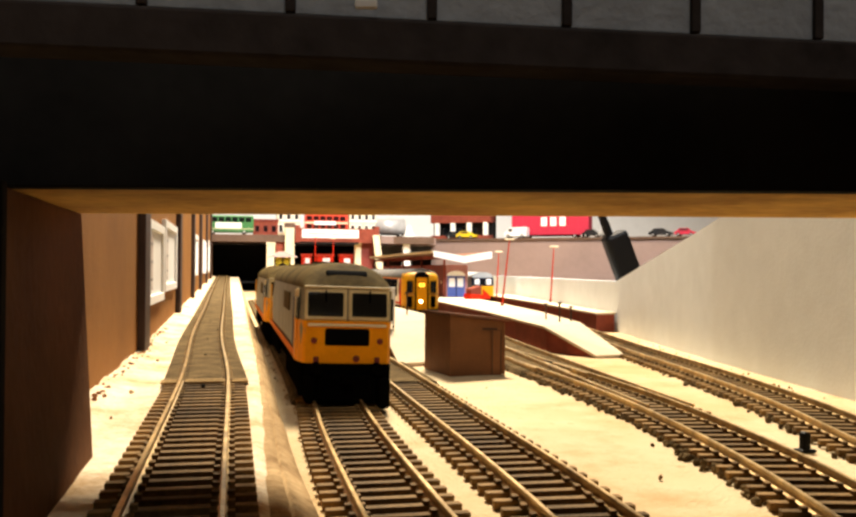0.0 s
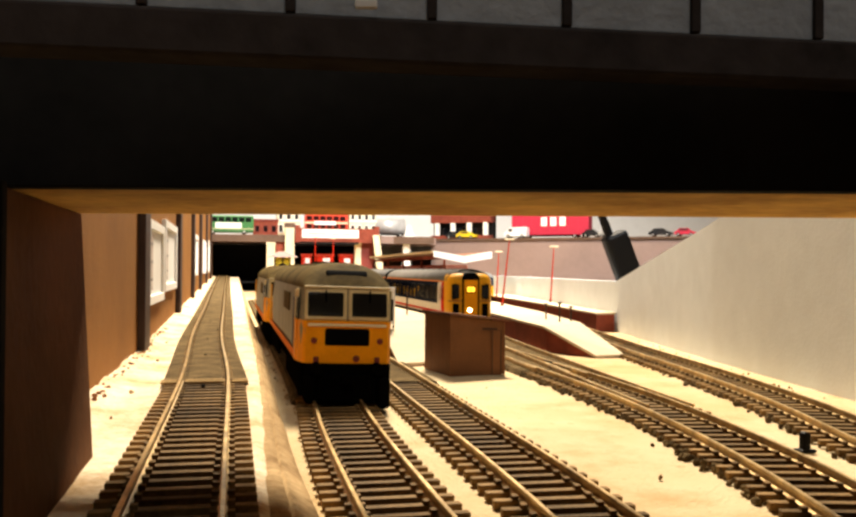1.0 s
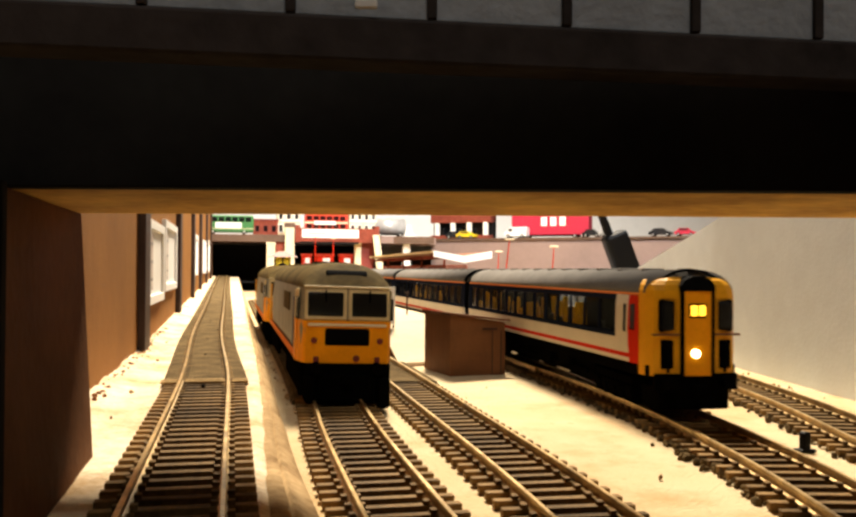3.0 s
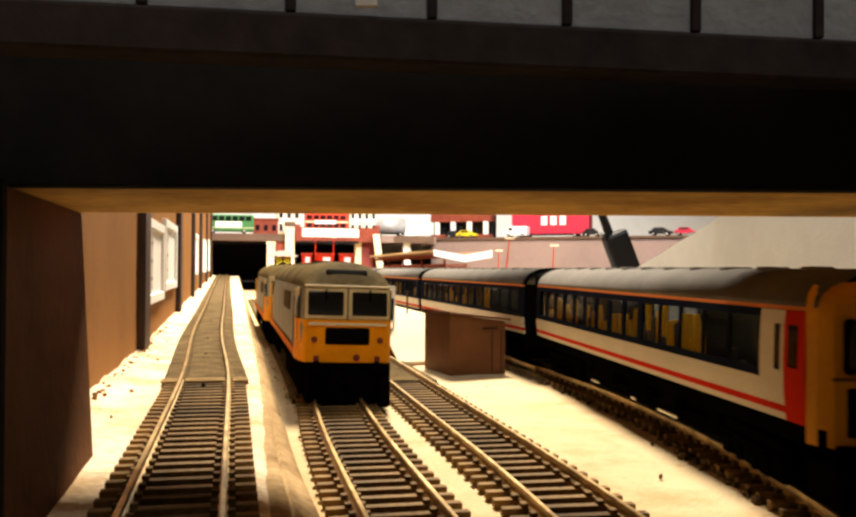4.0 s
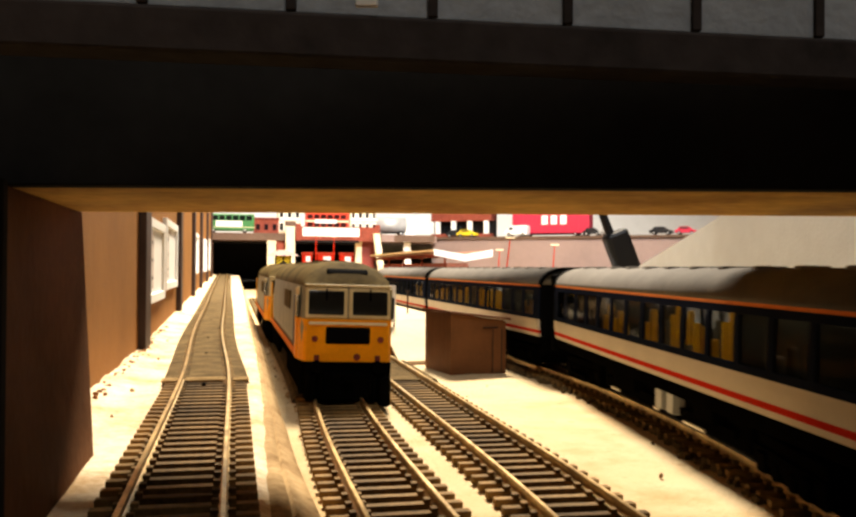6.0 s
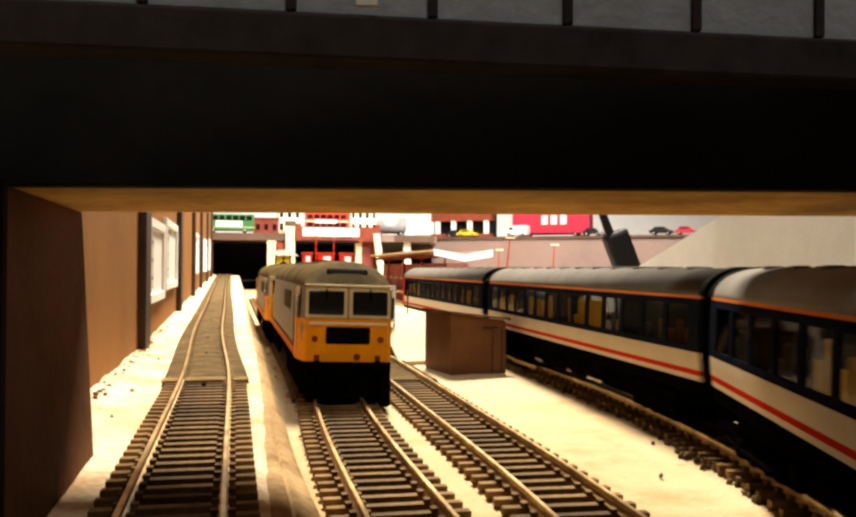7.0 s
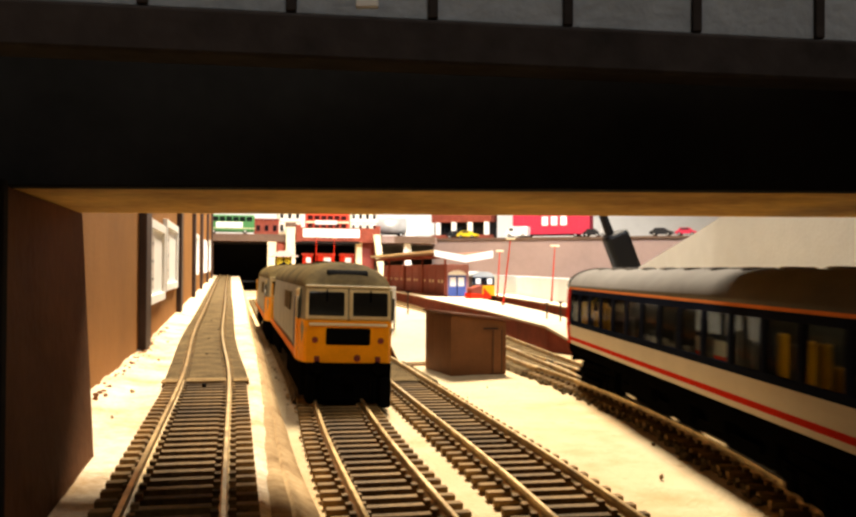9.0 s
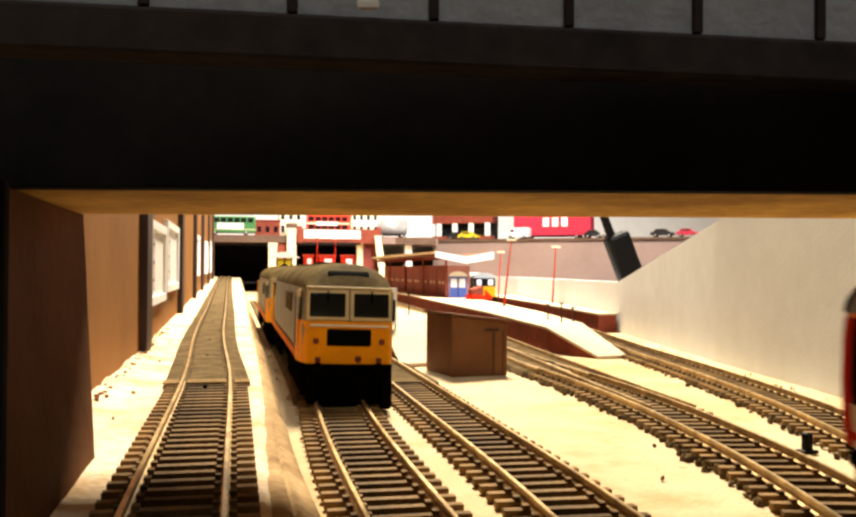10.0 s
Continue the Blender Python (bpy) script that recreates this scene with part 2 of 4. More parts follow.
def spline(kx, ky, q):
    """Natural cubic spline through (ky, kx)."""
    kx, ky = np.array(kx, float), np.array(ky, float)
    n, h = len(ky), np.diff(ky)
    a, r = np.eye(n), np.zeros(n)
    for i in range(1, n - 1):
        a[i, i - 1], a[i, i], a[i, i + 1] = h[i - 1], 2 * (h[i - 1] + h[i]), h[i]
        r[i] = 6 * ((kx[i + 1] - kx[i]) / h[i] - (kx[i] - kx[i - 1]) / h[i - 1])
    m = np.linalg.solve(a, r)
    q = np.asarray(q, float)
    i = np.clip(np.searchsorted(ky, q) - 1, 0, n - 2)
    t, hh = q - ky[i], h[i]
    return kx[i] + t * ((kx[i + 1] - kx[i]) / hh - hh * (2 * m[i] + m[i + 1]) / 6) + t * t * m[i] / 2 + t ** 3 * (m[i + 1] - m[i]) / (6 * hh)


# ---- the lines of the tracks: x over y ----
BANK = 8.0


def bank_seam(y):
    """Where the plaster of the bank meets its timber edging."""
    return float(np.interp(y, [90, 169, 215, 300, 371, 490, 2200], [6.4, 7.3, 8.1, 10.0, 11.0, 12.0, 12.4]))


def bank_z(y):
    """Height of the raised, climbing bed beside the wall."""
    return BANK + max(0.0, y - 480) * 0.0153


MAIN_Y = [-250, -90, 30, 120, 200, 270, 340, 420, 520, 700, 900, 1200, 1600, 2200]
MAIN_X = [-98.8, 23.1, 87.3, 116.7, 137.4, 149.2, 156.2, 158.6, 160.4, 162.5, 164.9, 170.1, 176.3, 185.9]
SPEED_T = [0, 1, 2, 2.7, 3.8, 5, 7, 8, 9, 10]
SPEED_S = [32.0, 205.0, 380.0, 490.0, 630.0, 796.5, 1128.0, 1310.0, 1529.0, 1763.0]


def main_table():
    y = np.arange(2200, -900, -4.0)
    x = spline(MAIN_X, MAIN_Y, np.clip(y, -250, 2200))
    edge = spline(MAIN_X, MAIN_Y, [-250, -240])
    m = (edge[1] - edge[0]) / 10
    x[y < -250] = edge[0] + (y[y < -250] + 250) * m
    s = np.concatenate([[0], np.cumsum(np.hypot(np.diff(x), 4.0))])
    return x, y, s - np.interp(-800, -y, s)


TABLE = main_table()


def on_main(s):
    x, y, ss = TABLE
    return Vector((float(np.interp(s, ss, x)), float(np.interp(s, ss, y)), 0))


# ---- setting ----
def setting(name, bm, mat, label="", category="", smooth=False):
    return tagged(part(name, bm, mat, None, "", smooth), label, category, "", "structure")


def relief_sheet(x0, x1, y0, y1, nx, ny, height):
    b = bmesh.new()
    rows = []
    for j in range(ny + 1):
        y = y0 + (y1 - y0) * (j / ny) ** 1.6
        rows.append([b.verts.new((x0 + (x1 - x0) * i / nx, y, height(x0 + (x1 - x0) * i / nx, y))) for i in range(nx + 1)])
    for r, s in zip(rows, rows[1:]):
        for i in range(nx):
            b.faces.new((r[i], r[i + 1], s[i + 1], s[i]))
    return b


def ground_height(x, y):
    return 0.5 * noise.noise(Vector((x * 0.03, y * 0.03, 0))) + 0.25 * noise.noise(Vector((x * 0.2, y * 0.2, 4)))


def bank_edge(y, h, k):
    """Section of the timber edging: a worn slope, a split along its length and a sheer outer face."""
    a, b = bank_seam(y), float(np.interp(y, [90, 183, 231, 327, 407, 540], [17.8, 17.4, 16.3, 16.3, 17.4, 18.2]))
    at = lambda f: a + (b - a) * f
    return ((a - 0.5, h - 0.5), (at(0.12), h - 0.35), (at(0.34) + k, h * 0.88), (at(0.40) + k, h * 0.66), (at(0.46) + k, h * 0.78), (at(0.86), h * 0.50), (b, h * 0.40), (b - 0.1, -1), (a, -1))


def build_setting():
    g = relief_sheet(-60, 700, 70, 2600, 90, 220, ground_height)
    setting("ground", g, "board", "sandy cream model railway baseboard", "ground", True)
    # Out of view; dark so the near ground bounces little light upward.
    setting("bare_board", box(-60, 700, -700, 70, -2.9, -0.2), "deck", "unseen dark board that cuts bounce under the bridge", "board")
    setting("baseboard", box(-90, 720, -720, 2600, -30, -3), "ply", "plywood baseboard under the layout", "board")
    # raised bank along the wall, crumbled edges
    b = bmesh.new()
    rows = []
    ys = [90 + 2110 * (i / 420) ** 1.9 for i in range(421)]
    for y in ys:
        h = bank_z(y)
        w = lambda k, a: a * noise.noise(Vector((k * 9.1, y * 0.045, k))) + 0.5 * a * noise.noise(Vector((k * 3.1, y * 0.16, k)))
        q = lambda k: 0.55 * noise.noise(Vector((k * 5.3, y * 0.5, k * 2.0)))
        sec = [(-49, h + 2.2 + w(1, 1.1) + q(1)), (-46 + w(2, 1), h + 1.7 + w(3, 1.0) + q(2)), (-42, h + 1.1 + w(6, 0.8) + q(3)), (-38 + w(4, 1), h + 0.6 + w(5, 0.8) + q(4)), (-33, h + w(6, .6)), (3, h), (bank_seam(y) - 2.2 + w(7, 0.8), h + 0.4 + w(8, .7)),
               (bank_seam(y) + 0.5 + w(9, .8), h - 0.8), (bank_seam(y) + 0.9, -1)]
        rows.append([b.verts.new((p[0], y, p[1])) for p in sec])
    for r, s in zip(rows, rows[1:]):
        for i in range(len(r) - 1):
            b.faces.new((r[i], r[i + 1], s[i + 1], s[i]))
    setting("embankment", b, "snow", "cream plaster bank raised along the wall", "embankment", True)
    b = bmesh.new()
    rows = []
    for y in ys:
        h = bank_z(y)
        k = 0.4 * noise.noise(Vector((2, y * 0.03, 0)))
        rows.append([b.verts.new((p[0] + k, y, p[1])) for p in bank_edge(y, h, k)])
    for r, s in zip(rows, rows[1:]):
        for i in range(len(r) - 1):
            b.faces.new((r[i], r[i + 1], s[i + 1], s[i]))
    setting("bank_edging", b, "oldwood", "weathered grey-brown timber edging of the bank", "edging", True)
    # left wall
    wall = setting("wall_west", box(-61, -49, 228, 2200, -3, 260), "brownwall", "plain brown card retaining wall", "wall")
    for y in (490, 806, 1090, 1340, 1640, 1950):
        setting("trim", box(-49, -45, y, y + 30, 4, 230, 0.6), "post", "dark brown upright post on the wall", "wall post")
    # right wall with a sloping top
    near, far = [(193, 10), (253, 326), (281, 488), (331, 735)], [(200, 8), (260, 324), (288, 486), (338, 735)]
    setting("wall_east", strip_prism(near, far, [-3] * 4, [150, 118, 83, 45]), "whitewall", "white hardboard wall with a sloping top", "wall")
    pts = [(331, 735), (420, 1300), (480, 1900), (488, 1900), (428, 1300), (338.5, 735)]
    setting("wall_east_low", prism(pts, -3, 44.5), "whitewall", "low white hardboard wall behind the platforms", "wall")
    # back wall carrying the upper street
    setting("wall_back", prism([(504, 2275), (1200, 1709), (1208, 1719), (512, 2285)], -3, 134), "mauve", "plain brown-grey retaining wall under the street", "wall")
    setting("upper_street", prism([(500, 2272), (1198, 1704), (2200, 2550), (-70, 2550), (-70, 2341), (482, 2341)], 130, 135), "deck", "brown-grey upper street deck", "road")
    # room: unseen shell, coloured dark to keep bounced light low
    setting("floor", box(-2500, 3500, -2500, 4200, -900, -880), "roomfloor", "unseen dark brown room floor", "floor")
    setting("ceiling", box(-2500, 3500, -2500, 4200, 1700, 1720), "roomwall", "unseen dark room ceiling", "ceiling")
    setting("wall_room_north", box(-2500, 3500, 4200, 4220, -900, 1700), "roomwall", "unseen dark room wall", "wall")
    setting("wall_room_south", box(-2500, 3500, -2520, -2500, -900, 1700), "roomwall", "unseen dark room wall", "wall")
    setting("wall_room_west", box(-2520, -2500, -2500, 4200, -900, 1700), "roomwall", "unseen dark room wall", "wall")
    setting("wall_room_east", box(3500, 3520, -2500, 4200, -900, 1700), "roomwall", "unseen dark room wall", "wall")


def camera_frame_box(xa, xb, za, zb, h0, h1, bevel=0.0, skew=0.0):
    """A slab laid square to the bridge, which stands askew to the tracks: xa..xb across, za..zb deep, h0..h1 high."""
    b = box(xa, xb, za, zb, h0, h1, bevel)
    for v in b.verts:
        v.co.y += v.co.x * skew
    bmesh.ops.rotate(b, verts=b.verts, matrix=Matrix.Rotation(radians(-YAW), 3, "Z"))
    return b


def build_bridge():
    br = thing("road_bridge", 0, 0, 0, 0, "dark brown road bridge over the tracks with a bare plywood underside", "bridge", "", "structure")
    part("soffit", camera_frame_box(-120, 300, 149.2, 215, 66.6, 70.5, 0.4), "ply", br, "bare plywood underside")
    part("girder", camera_frame_box(-120, 300, 144, 149, 66.5, 88, 0.3), "black", br, "black painted girder board")
    part("band", camera_frame_box(-120, 300, 125, 132, 82.3, 88.6, 0.5, 0.16), "umber", br, "dark brown edging strip")
    # Runs on unseen past the soffit to shade the near carriage roofs.
    part("deck", camera_frame_box(-120, 300, 156, 256, 88.2, 92, 0.3), "umber", br)
    par = part("parapet", camera_frame_box(-120, 300, 126.5, 130, 88.7, 118, 0.3, 0.16), "sheet", br, "dark grey panelled parapet")
    for i in range(-4, 10):
        x = 0.4 + i * 19.6
        part("rib", camera_frame_box(x - 0.7, x + 0.7, 125.4 + 0.16 * x, 126.5 + 0.16 * x, 88.9, 118, 0.2), "umber", par)
    lean = box(-75, -32.4, 142, 230, -3, 66.4)
    for v in lean.verts:
        if v.co.x > -50:
            v.co.x -= v.co.z * 0.055
    edge = [e for e in lean.edges if all(v.co.x > -40 and v.co.y > 220 for v in e.verts) and abs(e.verts[0].co.z - e.verts[1].co.z) > 30]
    bmesh.ops.bevel(lean, geom=edge, offset=1.2, segments=3, affect="EDGES", profile=0.5)
    ab = part("abutment", lean, "abutment", br, "dark brown abutment")
    # Black facing stands in for the shade on the abutment's front.
    part("facing_board", box(-76, -32.6, 138.5, 141.8, -3, 66.2, 0.4), "black", br, "black facing that paints the abutment front as shaded")
    fleck = camera_frame_box(-10.4, -7.2, 124.6 + 0.16 * -9, 125.4 + 0.16 * -9, 89.6, 91.0, 0.3)
    part("paint_fleck", fleck, "white", par, "small white fleck")
    part("abutment", box(200, 235, 20, 110, -3, 66.4, 0.6), "abutment", br)


# ---- tracks ----
def track_frames(line, y0, y1, pitch):
    """Poses along a line x(y), z(y), spaced evenly."""
    ys = np.arange(y0, y1, 2.0)
    pts = [Vector((float(line(y)[0]), y, float(line(y)[1]))) for y in ys]
    out, gone = [], 0.0
    for a, b in zip(pts, pts[1:]):
        step = (b - a).length
        while gone <= step:
            d = (b - a).normalized()
            out.append((a + d * gone, d))
            gone += pitch
        gone -= step
    return out


def sleeper_mesh():
    b = box(-15, 15, -1.3, 1.3, 0, 2.0, 0.25)
    for s in (-1, 1):
        for e in (-1, 1):
            box(s * 8.6 + e * 1.5 - 0.7, s * 8.6 + e * 1.5 + 0.7, -1.0, 1.0, 1.9, 2.9, 0, b)
    return mesh_of("sleeper", b, "sleeper")


SLEEPER = sleeper_mesh()


def rail_part(parent, frames, side, gauge=8.6):
    sec = [(-0.95, 2.0), (0.95, 2.0), (0.95, 2.3), (0.25, 2.6), (0.25, 3.7), (0.55, 3.9), (0.55, 4.6), (0.4, 4.75), (-0.4, 4.75), (-0.55, 4.6), (-0.55, 3.9), (-0.25, 3.7), (-0.25, 2.6), (-0.95, 2.3)]
    b = bmesh.new()
    rings = []
    for p, d in frames:
        n = Vector((d.y, -d.x, 0)).normalized()
        rings.append([b.verts.new(p + n * (side * gauge + q[0]) + Vector((0, 0, q[1]))) for q in sec])
    for r, s in zip(rings, rings[1:]):
        for i in range(len(sec)):
            j = (i + 1) % len(sec)
            b.faces.new((r[i], r[j], s[j], s[i]))
    b.faces.new(rings[0])
    b.faces.new(rings[-1][::-1])
    return part("rail", b, "rail", parent)


def build_track(label, line, y0, y1, pitch=7.4, ballast_from=None, sleepers=True):
    tr = thing("railway_track", 0, 0, 0, 0, label, "railway track", "model tracks", "structure")
    fr = track_frames(line, y0, y1, pitch)
    for s in (-1, 1):
        rail_part(tr, fr, s)
    if sleepers:
        for p, d in fr[:290]:
            ob = new("sleeper", SLEEPER)
            ob.parent = tr
            ob.matrix_basis = Matrix.Translation(p * MM) @ Matrix.Rotation(math.atan2(d.y, d.x) - math.pi / 2 + random.uniform(-.01, .01), 4, "Z")
    b = bmesh.new()
    rows = []
    for p, d in fr:
        n = Vector((d.y, -d.x, 0)).normalized()
        rows.append([b.verts.new(p + n * x + Vector((0, 0, z))) for x, z in ((-11.6, 0.1), (-11.2, 0.7), (11.2, 0.7), (11.6, 0.1))])
    for r, s in zip(rows, rows[1:]):
        for i in range(3):
            b.faces.new((r[i], r[i + 1], s[i + 1], s[i]))
    part("web", b, "chair", tr, "dark web between the sleepers")
    if ballast_from:
        b = bmesh.new()
        rows = []
        for p, d in fr:
            if p.y < ballast_from:
                continue
            n = Vector((d.y, -d.x, 0)).normalized()
            rows.append([b.verts.new(p + n * x + Vector((0, 0, z))) for x, z in ((-16.6, 0.2), (-15.2, 2.5), (-10, 2.7), (-6.8, 2.6), (0, 2.8), (6.8, 2.6), (10, 2.7), (15.2, 2.5), (16.6, 0.2))])
        for r, s in zip(rows, rows[1:]):
            for i in range(len(r) - 1):
                b.faces.new((r[i], r[i + 1], s[i + 1], s[i]))
        part("ballast", b, "ballast", tr, "grey foam ballast")
    return tr


def line_wall(y):
    x = spline([-10, -10, -10.2, -14.5, -16.5, -18, -21, -24], [100, 250, 350, 520, 760, 1000, 1500, 2200], y)
    return x, bank_z(y)


def line_loco(y):
    return spline([34.5, 34.8, 36.4, 39.0, 40.4, 40.6, 40.0], [100, 220, 290, 350, 420, 600, 1500], y), 0.3


def line_siding(y):
    return spline([66, 71, 74.3, 76.5, 77, 76], [100, 170, 300, 450, 700, 1400], y), 0.3


def line_main(y):
    return np.interp(-y, -TABLE[1], TABLE[0]), 0.3


def line_branch(y):
    return spline([156.5, 161.5, 168, 180, 200, 217, 240, 260], [300, 360, 430, 557, 750, 992, 1400, 2000], y), 0.28


def line_outer(y):
    return spline([150, 190, 205, 218, 233, 250, 285, 317, 356, 375], [100, 238, 289, 344, 420, 519, 700, 900, 1300, 1800], y), 0.3


def build_turnout_rails():
    """Check rails and the crossing where the platform track leaves the main line."""
    t = thing("turnout_rails", 0, 0, 0, 0, "bright check rails and crossing of the turnout", "turnout", "", "structure")
    for line, y0, y1, off in ((line_main, 400, 452, 6.9), (line_branch, 405, 455, -6.9), (line_main, 425, 470, -10.3)):
        rail_part(t, track_frames(line, y0, y1, 8.0), 1, off)
    frog = prism([(165.2, 430), (167.0, 430), (170.2, 462), (166.0, 462)], 2.2, 4.9)
    part("crossing", frog, "chair", t, "dark plastic crossing")


def build_tracks():
    build_turnout_rails()
    build_track("nickel silver track with black sleepers beside the wall", line_wall, 110, 2195, 7.4, 352)
    # This ballast bed also darkens the shaded gap beside the locomotives.
    build_track("nickel silver track with black sleepers under the locomotives", line_loco, 110, 1500, 7.4, 352)
    build_track("curved nickel silver siding track with black sleepers", line_siding, 110, 1190, 7.4, 395)
    build_track("curved nickel silver main track with black sleepers", line_main, 90, 2100, 7.4, 430)
    build_track("nickel silver platform track branching at a turnout", line_branch, 300, 1500, 7.4, 430)
    build_track("curved nickel silver track with black sleepers beside the white wall", line_outer, 110, 1500, 7.4, 640)


def build_crumbs():
    """Loose crumbs of plaster and cork lying on the board and along the wall."""
    rnd = random.Random(5)
    b = bmesh.new()
    for i in range(240):
        if i < 90:
            x, y = rnd.uniform(20, 23.5), rnd.uniform(120, 700)
        elif i < 150:
            y = rnd.uniform(250, 700)
            x = float(np.interp(y, [326, 488, 735], [246, 275, 324])) - rnd.random() ** 2 * 16
        else:
            x, y = rnd.uniform(90, 135), rnd.uniform(170, 420)
            if rnd.random() < 0.9:
                continue
        h0 = 0.0
        if i % 3 == 0:
            x, y = -49 + abs(rnd.gauss(0, 6)), rnd.uniform(175, 620)
            h0 = bank_z(y) + max(0.0, (-39 - x)) * 0.16
        r = rnd.uniform(0.25, 0.9)
        m = Matrix.Translation((x, y, h0 + r * 0.3 + 0.4)) @ Euler((rnd.random() * 3, rnd.random() * 3, rnd.random() * 3)).to_matrix().to_4x4() @ Matrix.Diagonal((r, r * rnd.uniform(.6, 1.6), r * .7, 1))
        bmesh.ops.create_icosphere(b, subdivisions=1, radius=1.0, matrix=m)
    tagged(part("loose_crumbs", b, "oldwood"), "loose brown crumbs scattered on the baseboard", "crumbs", "", "stuff")


def lump(b, rnd, x, y, z, r):
    m = Matrix.Translation((x, y, z + r * 0.3)) @ Euler((rnd.random() * 3, rnd.random() * 3, rnd.random() * 3)).to_matrix().to_4x4() @ Matrix.Diagonal((r, r * rnd.uniform(.7, 1.6), r * .7, 1))
    bmesh.ops.create_icosphere(b, subdivisions=1, radius=1.0, matrix=m)


def build_lumps():
    """Dark clumps of foam ballast and track web breaking up the edges of the right-hand tracks, and the end of the foam bed."""
    rnd = random.Random(11)
    b = bmesh.new()
    for i in range(330):
        y = rnd.uniform(180, 520)
        if i % 3 < 2:
            x = float(line_main(y)[0]) - 15.2 + rnd.gauss(0, 1.1)
        else:
            x = float(line_outer(y)[0]) - 15.0 + rnd.gauss(0, 1.2)
        lump(b, rnd, x, y, 0.3, rnd.uniform(0.5, 1.5))
    for i in range(40):
        lump(b, rnd, 127.0 + rnd.gauss(0, 1.3), 226 + rnd.gauss(0, 10), 0.3, rnd.uniform(0.6, 1.7))
    tagged(part("ballast_lumps", b, "ballast"), "dark crumbs of foam ballast along the tracks", "ballast", "", "stuff")
    b = bmesh.new()
    for i in range(150):
        y = rnd.uniform(150, 640)
        lump(b, rnd, -47.5 + abs(rnd.gauss(0, 1.6)), y, bank_z(y) + 1.4, rnd.uniform(0.35, 1.1))
    tagged(part("wall_crumbs", b, "rust"), "rusty brown crumbs along the foot of the wall", "crumbs", "", "stuff")
    t = thing("track_joint", -10.2, 347, bank_z(340) + 2.2, 0, "pale cork strips where the foam ballast begins", "track joint", "", "structure")
    for y, w in ((0, 2.2), (5.5, 1.6)):
        strip = box(-7.4, 7.4, y, y + w, 0, 1.0, 0.3)
        part("strip", strip, "cork", t)
        for k in (-1, 1):
            part("end_strip", box(k * 13.2 - 3.0, k * 13.2 + 3.0, y, y + w, 0, 0.9, 0.3), "cork", t)
    for x, y in ((-13.0, 456), (-14.5, 545), (-10.4, 337), (-16.4, 690), (-9.8, 610)):
        d = thing("track_pin", x, y, bank_z(y) + 2.3, 0, "small dark pin head in the track bed", "pin", "track pins")
        part("head", cyl(0, 0, 0.35, 0.8, 1.0, "z", 10), "chair", d)


# ---- platforms ----
def build_platforms():
    def plat(name, label, left, right, zs):
        t = thing(name, 0, 0, 0, 0, label, "platform", "station platforms", "structure")
        part("side_wall", strip_prism(left, right, [-1] * len(zs), [z - 1.6 for z in zs]), "brick", t, "red brick side wall")
        part("surface", strip_prism([(x - 1.2, y) for x, y in left], [(x + 1.2, y) for x, y in right], [z - 1.6 for z in zs], zs), "platform", t, "cream platform surface")
    plat("island_platform", "cream island platform with red brick sides and an end ramp",
         [(218, 511), (201, 557), (220, 750), (236, 992), (256, 1300), (262, 1750)], [(236, 515), (240, 597), (268, 760), (296, 992), (320, 1300), (336, 1750)], [2, 17, 17, 17, 17, 17])
    plat("back_platform", "cream platform with red brick sides along the low wall",
         [(312, 735), (347, 992), (378, 1300)], [(329, 735), (372, 1010), (417, 1300)], [17, 17, 17])
    plat("short_platform", "cream platform with an end ramp behind the brown hut",
         [(90, 482), (93, 570), (96, 800), (100, 1300)], [(139, 492), (140.5, 575), (142, 800), (143, 1300)], [2.4, 20.3, 20.3, 20.3])


build_setting()
build_bridge()
build_tracks()
build_crumbs()
build_lumps()
build_platforms()


# ---- vehicles (local: x across, y ahead, z over the rail top) ----
RAIL_TOP = 5.05


def body_section(w, z0, z1, roof, n=9):
    """Side and roof outline of a carriage, right half mirrored: tumblehome sides and an arched roof."""
    right = [(w * 0.955, z0), (w * 0.99, z0 + 6), (w, z0 + 12), (w * 0.985, z0 + 20), (w * 0.955, z1)]
    arch = []
    for i in range(1, n):
        a = math.pi / 2 * i / n
        arch.append((w * 0.955 * math.cos(a) ** 0.8, z1 + (roof - z1) * math.sin(a) ** 1.05))
    half = right + arch
    return half, [(-x, z) for x, z in half[::-1]]


def side_x(w, z, z0, z1):
    return float(np.interp(z, [z0, z0 + 6, z0 + 12, z0 + 20, z1], [w * 0.955, w * 0.99, w, w * 0.985, w * 0.955]))


